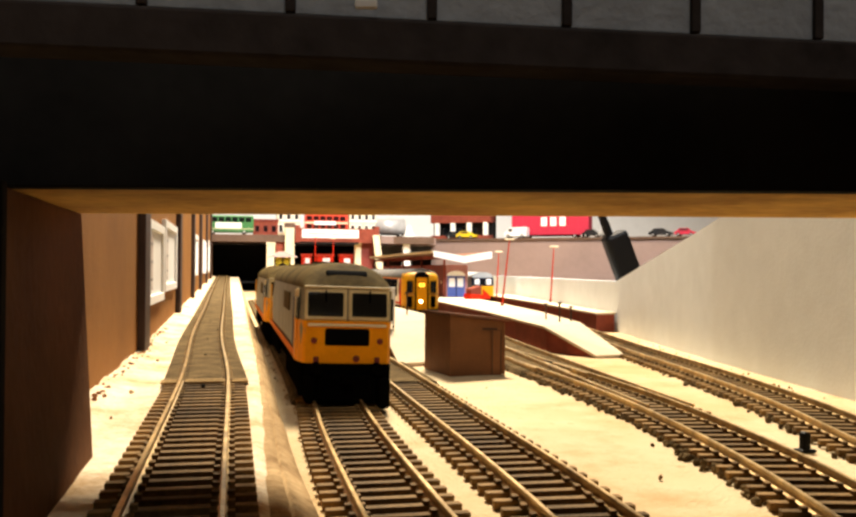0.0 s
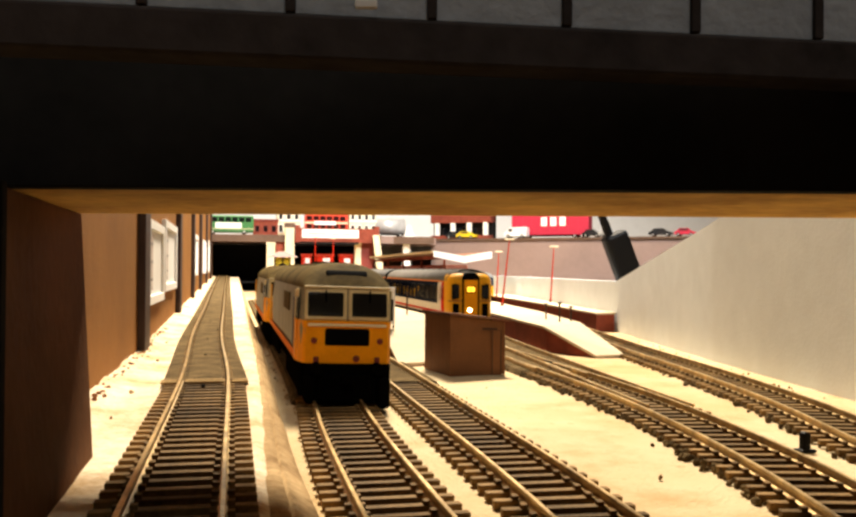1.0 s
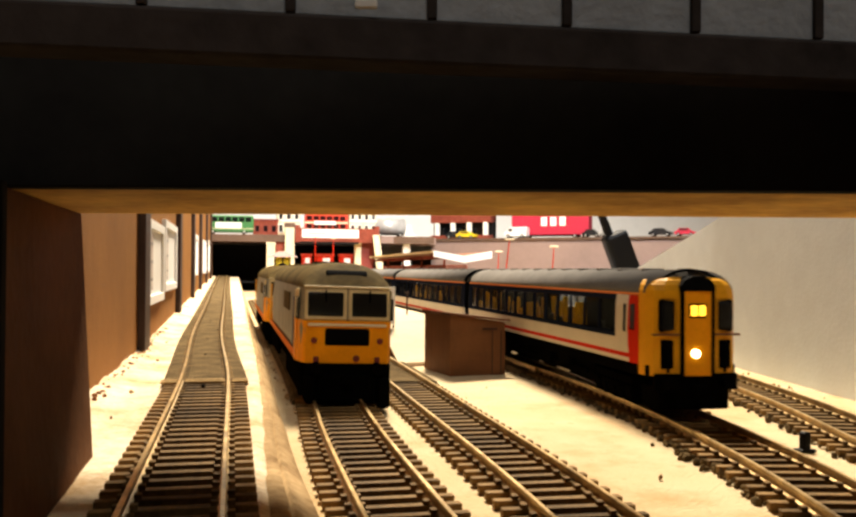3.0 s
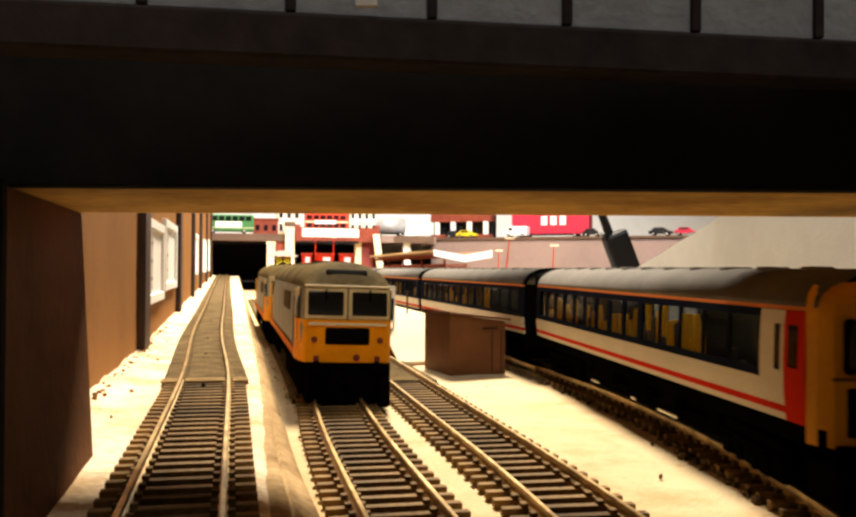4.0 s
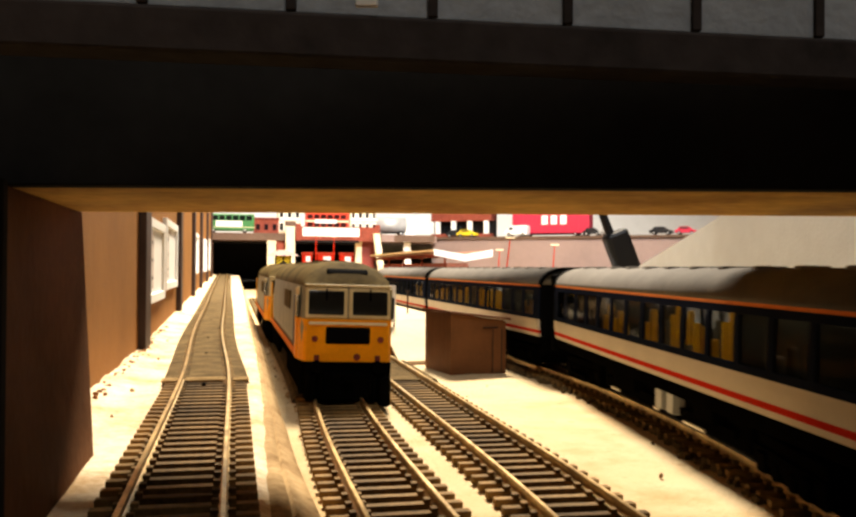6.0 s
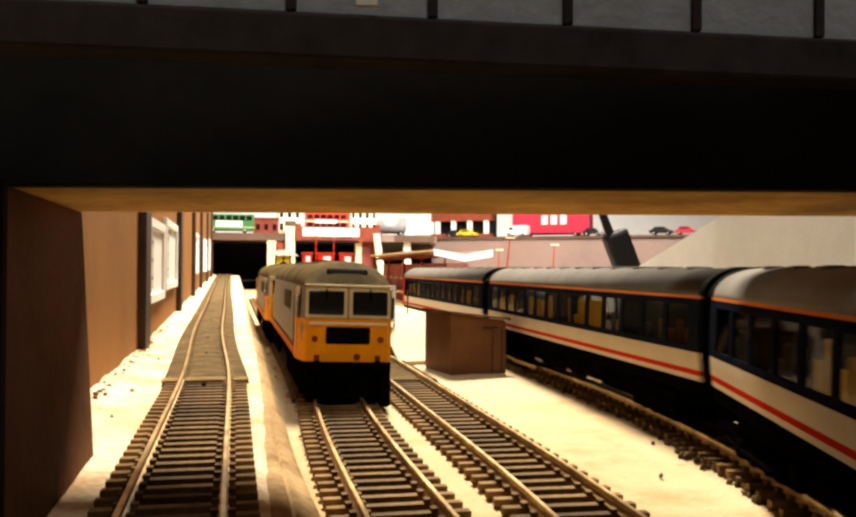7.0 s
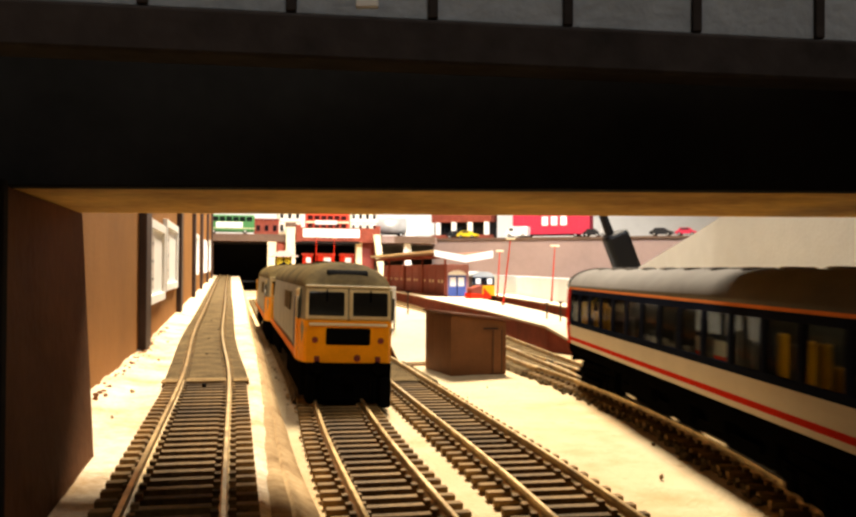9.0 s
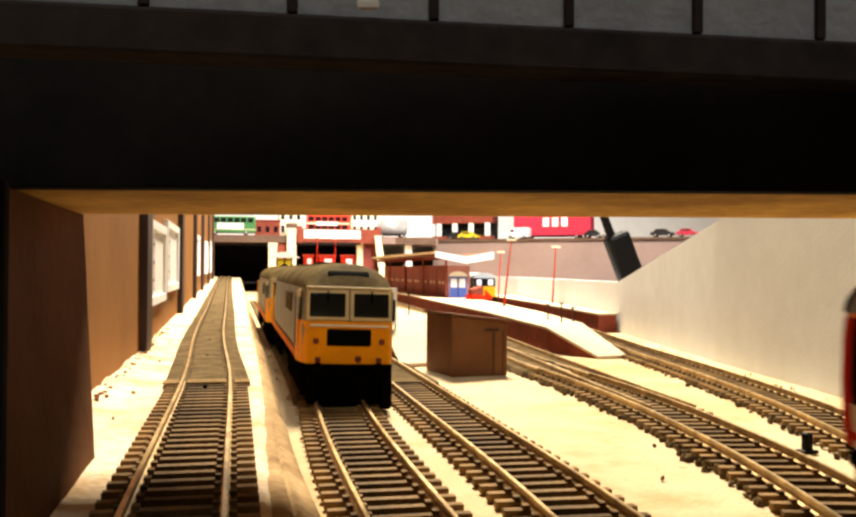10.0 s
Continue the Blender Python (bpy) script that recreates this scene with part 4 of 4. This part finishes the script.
# ---- lineside things ----
def build_hut():
    t = thing("lineside_hut", 106.6, 434.7, 0.2, 8, "brown plastic lineside hut with a sloping overhanging roof", "hut")
    walls = prism([(0, 0), (29.6, 0), (29.6, 38), (0, 38)], 0, [30.6, 27, 27, 30.6])
    bmesh.ops.bevel(walls, geom=[e for e in walls.edges], offset=0.3, segments=2, affect="EDGES")
    part("wall", walls, "hut", t, "brown boarded wall")
    part("corner_strip", box(-0.4, 1.0, -0.4, 1.0, 0, 30.0, 0.2), "hut", t)
    part("corner_strip", box(28.6, 30.0, -0.4, 1.0, 0, 26.6, 0.2), "hut", t)
    for i in range(6):
        part("board_strip", box(-0.12, 0.1, 4.5 + i * 5.6, 5.3 + i * 5.6, 0.5, 29.6, 0.1), "hut", t)
    part("lintel", box(17.4, 25.4, -0.7, 0.05, 23.0, 23.9, 0.1), "post", t, "dark strip over the door")
    door = part("door", box(22.0, 28.2, -0.6, 0.05, 0.6, 22.8, 0.2), "hut", t)
    for x in (22.4, 27.2):
        part("door_edge", box(x, x + 0.5, -0.85, -0.5, 0.8, 22.6, 0.1), "post", door)
    roof = prism([(-1.2, -1.6), (32.5, -1.6), (32.5, 39.5), (-1.2, 39.5)], [30.9, 27.1, 27.1, 30.9], [32.1, 28.2, 28.2, 32.1])
    bmesh.ops.bevel(roof, geom=[e for e in roof.edges], offset=0.25, segments=2, affect="EDGES")
    part("roof", roof, "hutroof", t, "brown felt roof")


build_hut()


# ---- wall posters ----
def build_posters():
    for y0, y1, z0, z1 in ((526, 640, 32, 82), (650, 780, 37, 88), (1140, 1235, 45, 97), (1500, 1600, 46, 100), (1700, 1830, 47, 108)):
        t = thing("framed_poster", -48.9, y0, z0, 0, "white-framed printed poster hung on the brown wall", "poster", "posters along the wall")
        w, h = y1 - y0, z1 - z0
        f = 9.0
        part("backing", box(0, 1.0, 0, w, 0, h), "white", t)
        for a, b_, c, d in ((0, w, 0, f * .6), (0, w, h - f * .6, h), (0, f, f * .6, h - f * .6), (w - f, w, f * .6, h - f * .6)):
            part("frame", box(0.9, 2.8, a, b_, c, d, 0.3), "white", t)
        part("print", box(0.9, 1.4, f + 2, f + 2 + w * 0.22, f * .6 + 3, h - f * .6 - 3), "print", t, "faded brown print")
        for k in range(3):
            zz = f + 5 + k * (h - 2 * f) / 3
            part("text_bar", box(1.3, 1.6, f + 3, f + 1 + w * 0.2, zz, zz + 1.6), "post", t)


# ---- station ----
def build_station():
    t = thing("station_building", 283, 1180, 17, 0, "brown station building with pink brick end and blue double door", "station building")
    w, l = 30.0, 530.0
    part("wall", box(0, w, 2, l, 0, 44), "maroon", t, "brown boarded side wall")
    part("end_wall", box(0, w, 0, 2, 0, 44), "pink", t, "pale red brick end wall")
    for k in range(9):
        y = 12 + k * 58
        part("wall_panel", box(-0.7, 0, y, y + 50, 3, 40, 0.3), "maroon", t)
        for j in range(2):
            part("wall_notice", box(-1.3, -0.6, y + 12 + j * 20, y + 17 + j * 20, 18, 22), "cream", t)
    d = part("door", box(1.5, 26, -0.8, 0.2, 0.5, 29, 0.3), "blue", t, "blue panelled double door")
    for x in (3.5, 15):
        part("door_panel", box(x, x + 8.5, -1.3, -0.7, 14, 26, 0.3), "white", d, "white glazed door panel")
    part("door_edge", box(13.3, 14.2, -1.4, -0.7, 0.5, 29), "navy", d)
    arch = bmesh.new()
    vs = [arch.verts.new((13.75 + 13 * math.cos(a), -0.7, 29 + 7 * math.sin(a))) for a in [math.pi * i / 12 for i in range(13)]]
    arch.faces.new(vs)
    ex = bmesh.ops.extrude_face_region(arch, geom=arch.faces[:])
    bmesh.ops.translate(arch, verts=[v for v in ex["geom"] if isinstance(v, bmesh.types.BMVert)], vec=(0, 1.2, 0))
    part("fanlight", arch, "white", t, "white arched fanlight")
    c = thing("platform_canopy", 303, 1160, 19, 0, "white-edged butterfly canopy on the station platform", "canopy")
    part("roof", extrude_profile([(-43, 58), (0, 51), (38, 58), (38, 60), (0, 53.2), (-43, 60)], 0, 560), "hutroof", c, "brown canopy roof")
    part("fascia", extrude_profile([(-43, 52.5), (0, 44.5), (38, 51), (38, 60.5), (0, 53.5), (-43, 60.5)], -2, 0), "white", c, "white angled valance")
    part("side_fascia", box(-44, -42.4, 0, 560, 57.5, 60.4), "cream", c)
    for k in range(11):
        part("bracket", box(-42, -20, 10 + k * 52, 12 + k * 52, 50, 54), "brick", c)
    for k in range(4):
        part("column", box(-24, -21.5, 20 + k * 150, 22.5 + k * 150, 0, 54), "brick", c)
    k = thing("platform_barrow", 303, 1098, 17.1, 12, "red wedge-shaped covered barrow on the platform", "barrow")
    part("body", prism([(-13, -8), (13, -8), (13, 10), (-13, 10)], 0, [7, 5, 5, 7]), "red", k)
    part("cover", prism([(-11, -6), (4, -6), (4, 8), (-11, 8)], 6, [13, 17, 17, 13]), "brick", k, "dull red cover")
    part("end_board", prism([(5, -9), (15, -9), (15, -7.5), (5, -7.5)], 0, [13, 4, 4, 13]), "red", k, "bright red end board")
    # posts and lamps
    for x, y, z, top, lean in ((273, 890, 17, 87, 8), (361, 985, 17, 83, 4), (345, 1150, 17, 80, 3), (150, 1700, 0, 117, 2), (195, 1800, 0, 118, 2)):
        lamp = thing("platform_lamp", x, y, z, 0, "thin red platform lamp post with a pale lamp", "lamp post", "red lamp posts")
        b = bmesh.new()
        n = 8
        for q, r in ((0, 1.1), (1, 0.6)):
            for i in range(n):
                a = 2 * math.pi * i / n
                b.verts.new((lean * q + r * math.cos(a), r * math.sin(a), (top - z) * q))
        b.verts.ensure_lookup_table()
        for i in range(n):
            j = (i + 1) % n
            b.faces.new((b.verts[i], b.verts[j], b.verts[n + j], b.verts[n + i]))
        part("post", b, "red", lamp, "red post")
        part("lamp_head", box(lean - 5, lean + 5, -2, 2, top - z - 2, top - z, 0.6), "cream", lamp, "cream lamp head")
        part("base", cyl(0, 0, 1, 1.8, 2, "z", 10), "brick", lamp)
    for x, y, z, hh in ((231, 640, 17, 12), (229, 606, 17, 14), (240, 612, 17, 11), (126, 650, 20.3, 17), (110, 622, 20.3, 19), (134, 770, 20.3, 12), (118, 730, 20.3, 14)):
        f = thing("fence_post", x, y, z, 0, "thin dark post standing on the platform", "post", "dark platform posts")
        part("shaft", box(-0.5, 0.5, -0.5, 0.5, 0, hh, 0.1), "post", f)
        part("crossbar", box(-1.8, 1.8, -0.5, 0.5, hh - 1, hh, 0.1), "post", f)
    s = thing("nameboard", 93.5, 552, 8.6, 4, "white board on dark legs beside the locomotive", "sign")
    part("panel", box(-1, 6, 0, 1.4, 11, 34, 0.2), "white", s, "white panel")
    for y in (1, 10):
        part("leg", box(y * 0.5, y * 0.5 + 0.9, 1.4, 2.4, 0, 30), "post", s)
    d = thing("track_stop", 166.5, 236, 0.1, 8, "small black upright stop beside the track", "post")
    part("peg", box(-1.3, 1.3, -1.3, 1.3, 0, 6, 0.6), "plastic", d)
    part("foot", box(-2.6, 2.6, -2, 2, 0, 0.9, 0.2), "plastic", d)


def build_standing_train():
    t = thing("railcar", 354, 1250, RAIL_TOP, -7, "blue-grey and yellow railcar standing at the platform", "railcar")
    half, other = body_section(16.5, 11, 38, 46)
    part("body", extrude_profile(half + other, 0, 240), "cargrey", t, "blue-grey body")
    part("cab_front", prism([(-14, -3), (14, -3), (16.4, 0), (-16.4, 0)], 11, 26), "emu_yellow", t, "yellow lower front")
    part("cab_top", prism([(-14, -2.4), (14, -2.4), (16, 0), (-16, 0)], 26, 38), "navy", t, "dark blue cab surround")
    for x in (-8.5, 0, 8.5):
        part("windscreen", box(x - 3.6, x + 3.6, -3, -2, 28, 36, 0.3), "white" if x else "cabglass", t)
    part("bogie", box(-13, 13, 20, 60, 0, 10, 0.5), "darkframe", t)
    part("bogie", box(-13, 13, 180, 220, 0, 10, 0.5), "darkframe", t)
    part("valance", box(-13, 13, -1.5, 3, 3, 11), "darkframe", t)


def build_cabin():
    t = thing("signal_cabin", 66, 1245, 0, 0, "dark signal cabin with yellow chevrons under a grey roof", "cabin")
    part("body", box(-11, 11, -9, 9, 0, 70, 0.4), "black", t, "dark cabin body")
    for s in (-1, 1):
        for k in range(3):
            ch = bmesh.new()
            z = 58 + k * 4.0
            vs = [ch.verts.new(p) for p in ((s * 1, -9.4, z + 5), (s * 9.5, -9.4, z - 0.5), (s * 9.5, -9.4, z + 1.5), (s * 1, -9.4, z + 7))]
            ch.faces.new(vs)
            ex = bmesh.ops.extrude_face_region(ch, geom=ch.faces[:])
            bmesh.ops.translate(ch, verts=[v for v in ex["geom"] if isinstance(v, bmesh.types.BMVert)], vec=(0, 0.3, 0))
            part("chevron", ch, "caryellow", t, "yellow chevron stripe")
    roof = bmesh.new()
    vs = [roof.verts.new(p) for p in ((-21, -14, 70), (21, -14, 70), (21, 14, 70), (-21, 14, 70), (-6, 0, 78), (6, 0, 78))]
    for f in ((0, 1, 5, 4), (1, 2, 5), (2, 3, 4, 5), (3, 0, 4), (3, 2, 1, 0)):
        roof.faces.new([vs[i] for i in f])
    part("roof", roof, "mauve", t, "grey hipped roof")


# ---- upper town ----
STREET = 135.0


def build_portal():
    # Near-black sheets put the depth of shade inside the openings into colour.
    setting("tunnel_lining", box(-54, 78, 2190, 2330, 20, 24), "tunnel", "near-black floor inside the portal, coloured as shade", "tunnel")
    setting("tunnel_end", box(-70, 330, 2326, 2332, -3, 116), "tunnel", "near-black sheet behind the openings, coloured as shade", "tunnel")
    setting("tunnel_side", box(-66, -55, 2150, 2330, -3, 116), "tunnel", "near-black side of the portal, coloured as shade", "tunnel")
    setting("bridge_deck", box(-70, 480, 2130, 2340, 117.5, STREET - 0.2, 0.5), "deck", "brown deck carrying the upper street", "bridge")
    for x, w, top in ((76, 20, 117.4), (285, 15, 117.4)):
        p = thing("portal_pillar", x, 2132, 0, 0, "cream painted pillar under the street deck", "pillar", "cream pillars")
        part("shaft", box(0, w, 0, 14, 0, top, 0.8), "cream", p)
        part("cap", box(-1, w + 1, -1, 15, top - 6, top, 0.5), "cream", p)
    p = thing("tall_pillar", 118, 2118, 0, 0, "tall cream pillar with a dark cap", "pillar")
    part("shaft", box(0, 22, 0, 10, 0, 152, 0.8), "cream", p)
    part("cap", box(-1.5, 23.5, -1, 11, 152, 163, 0.5), "deck", p, "dark brown cap")
    p = thing("raking_pillar", 330, 2100, 0, 0, "cream raking pillar beside the hall entrance", "pillar")
    part("shaft", prism([(5, 0), (19, 0), (19, 10), (5, 10)], 0, 60), "cream", p)
    b = box(-7, 9, 0, 10, 60, 136, 0.6)
    for v in b.verts:
        v.co.x += (136 - v.co.z) * 0.13
    part("upper_shaft", b, "cream", p)
    setting("side_pier", box(98, 117, 2134, 2150, -3, 117.3), "brick", "dark red pier under the deck", "pier")
    setting("end_pier", box(300, 330, 2134, 2150, -3, 117.3), "maroon", "maroon pier under the deck", "pier")
    setting("shop_floor", box(98, 480, 2152, 2325, -3, 60), "deck", "dark floor of the hall under the street", "floor")
    # three red stalls in the dark hall
    for x, w in ((160, 24), (196, 40), (250, 34)):
        k = thing("red_stall", x, 2156, 60.2, 0, "bright red stall with a white window in the dark hall", "stall", "red stalls")
        part("body", box(0, w, 0, 16, 0, 26, 0.6), "red", k)
        part("canopy", box(-2, w + 2, -4, 16, 26, 31, 0.6), "busred", k)
        part("window", box(w * .35, w * .8, -0.6, 0.2, 8, 21, 0.3), "white", k, "white window")
    # sign frontage over the hall
    s = thing("hall_frontage", 141, 2112, 117.2, 0, "red frontage with a long white sign board", "frontage")
    part("wall", box(0, 200, 0, 17, 0, 34, 0.4), "brick", s, "dark red wall")
    part("sign_board", box(16, 150, -2, 0, 11, 31, 0.4), "white", s, "long white sign board")
    for i in range(2):
        part("lettering_bar", box(30 + i * 56, 74 + i * 56, -2.4, -1.9, 18, 23), "cargrey", s)
    for x in (0, 188):
        part("pier", box(x, x + 12, -2, 18, 0, 40, 0.5), "brick", s)
    part("dark_lintel", box(0, 150, -1, 0, -4, 2), "black", s)
    # grey deck to the side of the hall
    setting("side_deck", prism([(344, 2110), (500, 2200), (520, 2330), (344, 2330)], 117.4, STREET - .3), "mauve", "brown-grey deck beside the hall", "deck")
    p = thing("white_pillar", 406, 2150, 60.3, 0, "short white pillar under the side deck", "pillar")
    part("shaft", box(0, 18, 0, 10, 0, 57, 0.5), "white", p)
    part("foot", box(-2, 20, -2, 12, 0, 6, 0.5), "white", p)


def wheel_set(t, xs, half, r):
    for x in xs:
        for s in (-1, 1):
            w = part("wheel", cyl(x, s * half, r, r, 3.0, "y", 16), "rubber", t, "black wheel")
            part("hub", cyl(x, s * (half + 1.2), r, r * 0.5, 1.2, "y", 12), "carsilver", w)


def car(x, y, rz, mat, label, length=54.0):
    t = thing("toy_car", x, y, STREET, rz, label, "car", "cars on the upper street")
    k = length / 54
    lower = [(-27, 4), (-27, 10), (-25.5, 11.5), (-12, 12.6), (14, 12.2), (25.5, 10), (27, 7.5), (27, 4)]
    cabin = [(-22, 12), (-15, 18.6), (6, 19), (15, 12.2)]
    def side(prof, hw):
        b = extrude_profile([(px * k, pz) for px, pz in prof], -hw, hw)
        bmesh.ops.bevel(b, geom=b.edges[:], offset=0.7, segments=2, affect="EDGES")
        return b
    part("body", side(lower, 10.5), mat, t)
    part("cabin", side(cabin, 8.8), mat, t)
    for s in (-1, 1):
        part("side_window", box(-14 * k, 7 * k, s * 8.7 - 0.4, s * 8.7 + 0.4, 13.2, 17.6, 0.3), "carblack", t)
    wheel_set(t, (-16 * k, 16 * k), 9.5, 4.2)


def van(x, y, rz, mat, label):
    t = thing("toy_van", x, y, STREET, rz, label, "van", "vans on the upper street")
    b = extrude_profile([(-29, 4), (-29, 25), (-27, 27), (16, 27), (23, 16), (30, 13.5), (31, 4)], -12, 12)
    bmesh.ops.bevel(b, geom=b.edges[:], offset=1.0, segments=2, affect="EDGES")
    part("body", b, mat, t)
    for s in (-1, 1):
        part("side_window", box(8, 18, s * 12 - 0.4, s * 12 + 0.4, 16, 23, 0.4), "carblack", t)
    wheel_set(t, (-18, 19), 11, 4.6)


def bus(x, y, rz, mat, label):
    t = thing("toy_bus", x, y, STREET, rz, label, "bus", "buses on the upper street")
    part("body", box(-52, 52, -16, 16, 5, 56, 3), mat, t)
    part("band", box(-52.4, 52.4, -16.4, 16.4, 29, 33, 0.3), "cream", t, "cream waist band")
    for deck in (18, 37):
        for i in range(6):
            for s in (-1, 1):
                part("window_pane", box(-48 + i * 16, -35 + i * 16, s * 16.3 - .4, s * 16.3 + .4, deck, deck + 10, 0.4), "cabglass", t)
    part("advert", box(-30, 22, -17, -16.3, 26, 35, 0.2), "white", t, "white advertisement panel")
    wheel_set(t, (-32, 32), 14, 6)


def single_bus(x, y, rz, label):
    t = thing("toy_coach", x, y, STREET, rz, label, "coach", "buses on the upper street")
    part("body", box(-58, 58, -16, 16, 4, 44, 4), "busgreen", t)
    part("sign", box(-30, 30, -17, -16, 14, 27, 0.4), "white", t, "white panel")
    for i in range(7):
        for s in (-1, 1):
            part("window_pane", box(-53 + i * 15.4, -40.5 + i * 15.4, s * 16.2 - .4, s * 16.2 + .4, 29, 40, 0.5), "cabglass", t)
    part("trim", box(-58.3, 58.3, -16.3, 16.3, 12, 13.2), "cream", t)
    wheel_set(t, (-36, 36), 14, 6)


def lorry(x, y, rz):
    t = thing("toy_lorry", x, y, STREET, rz, "long crimson box trailer with white lettering shapes", "lorry")
    part("box_body", box(-100, 100, -16, 16, 8, 62, 1), "crimson", t, "crimson box body")
    for i, x0 in enumerate((-22, 2, 26)):
        a = part("lettering_bar", box(x0, x0 + 16, -17, -16, 30, 52, 0.3), "white", t)
    for i in range(9):
        part("rib", box(-96 + i * 24, -94.5 + i * 24, -16.8, -16, 8, 62), "crimson", t)
    part("chassis", box(-96, 96, -12, 12, 5, 8), "darkframe", t)
    wheel_set(t, (-80, -62, 64, 82), 13, 5.5)


def shop(x, y, rz, w, d, hh, mat, trim, label, cols=4, rows_=2):
    t = thing("town_building", x, y, STREET, rz, label, "building", "town buildings")
    part("wall", box(0, w, 0, d, 0, hh, 0.5), mat, t)
    part("roof", box(-2, w + 2, -2, d + 2, hh, hh + 4, 0.5), trim, t)
    part("string_course", box(-0.8, w + 0.8, -0.8, 0, hh * .48, hh * .52), trim, t)
    cw = w / cols
    for i in range(cols):
        for j in range(rows_):
            z = 6 + j * (hh - 8) / rows_
            win = part("window", box(i * cw + cw * .2, i * cw + cw * .8, -0.9, 0.1, z, z + (hh - 8) / rows_ * .68, 0.2), trim, t)
            part("pane", box(i * cw + cw * .28, i * cw + cw * .72, -1.3, -0.8, z + 2, z + (hh - 8) / rows_ * .68 - 2), "cabglass", win)


def arcade(x, y, rz):
    t = thing("arcade_building", x, y, STREET, rz, "dark red arcade with white columns", "building")
    part("back_wall", box(0, 170, 18, 40, 0, 90), "black", t, "dark back wall")
    part("upper_wall", box(0, 170, 0, 40, 42, 95, 0.5), "brick", t, "dark red upper wall")
    part("base", box(0, 170, 0, 18, 0, 9, 0.3), "brick", t)
    for i in range(4):
        part("column", box(12 + i * 46, 24 + i * 46, 0, 8, 9, 42, 0.5), "white", t, "white column")
    for i in range(3):
        part("shop_window", box(28 + i * 46, 54 + i * 46, 16, 18, 10, 30, 0.3), "cabglass", t)


def build_town():
    # Added nearer than the room wall, so the background comes out bright.
    setting("backdrop", box(-120, 2200, 2560, 2570, 100, 700), "white", "white board standing in for the bright room wall", "backdrop")
    single_bus(-12, 2150, 0, "green single-deck toy coach with a white panel")
    shop(45, 2148, 0, 58, 40, 33, "brick", "maroon", "low dark red brick building on the street", 3, 1)
    shop(101, 2160, 0, 56, 40, 70, "cream", "white", "cream building with white framed windows", 3, 2)
    bus(219, 2168, 0, "busred", "red double-deck toy bus with white advertisement")
    shop(276, 2172, 0, 68, 40, 75, "cream", "white", "cream shop with white trim behind the frontage", 4, 2)
    t = thing("silver_tanker", 378, 2190, STREET, 0, "silver-grey rounded toy tanker on the street", "tanker")
    b = cyl(0, 0, 26, 20, 76, "x", 24)
    part("tank", b, "carsilver", t, "silver tank", True)
    part("chassis", box(-38, 38, -10, 10, 5, 12, 0.5), "darkframe", t)
    wheel_set(t, (-26, 26), 12, 5.5)
    g = thing("white_statue", 424, 2170, STREET, 0, "pale stone statue on a plinth", "statue")
    st = box(-12, 12, -8, 8, 0, 8, 1)
    join(st, cyl(0, 0, 18, 10, 22, "z", 12, 5))
    bmesh.ops.translate(st, verts=st.verts, vec=(0, 0, 0))
    part("stone", st, "white", g)
    arcade(506, 2292, -39)
    car(585, 2216, -39, "caryellow", "yellow toy car parked at the kerb")
    car(560, 2238, -39, "carblack", "dark toy car parked at the kerb", 48)
    van(692, 2132, 141, "carwhite", "white toy van parked at the kerb")
    lorry(775, 2110, -39)
    car(842, 2012, -39, "carblack", "dark green toy car parked on the street", 44)
    car(872, 1985, -39, "carsilver", "silver toy car parked on the street", 44)
    car(968, 1906, -39, "carblack", "black toy car parked on the street")
    car(1012, 1872, -39, "crimson", "dark red toy car parked on the street", 48)


def build_hanging_box():
    t = thing("black_adaptor", 424, 902, 42, 0, "black plastic box on a thick black cable hung behind the wall", "power adaptor")
    m = Matrix.Rotation(radians(-17), 3, "Y")
    b = box(-15, 13, -9, 9, 0, 57, 4.5)
    c = cyl(-6, 0, 80, 5, 56, "z", 14, 4)
    for bm_ in (b, c):
        bmesh.ops.rotate(bm_, verts=bm_.verts, matrix=Matrix.Rotation(radians(-22), 3, "Y"))
    part("housing", b, "plastic", t, "black plastic housing")
    part("cable", c, "plastic", t, "thick black cable")
    setting("shelf", box(384, 440, 880, 930, 36, 41.5, 0.5), "whitewall", "small white ledge behind the low wall", "shelf")


build_posters()
build_station()
build_standing_train()
build_cabin()
build_portal()
build_town()
build_hanging_box()


motions()
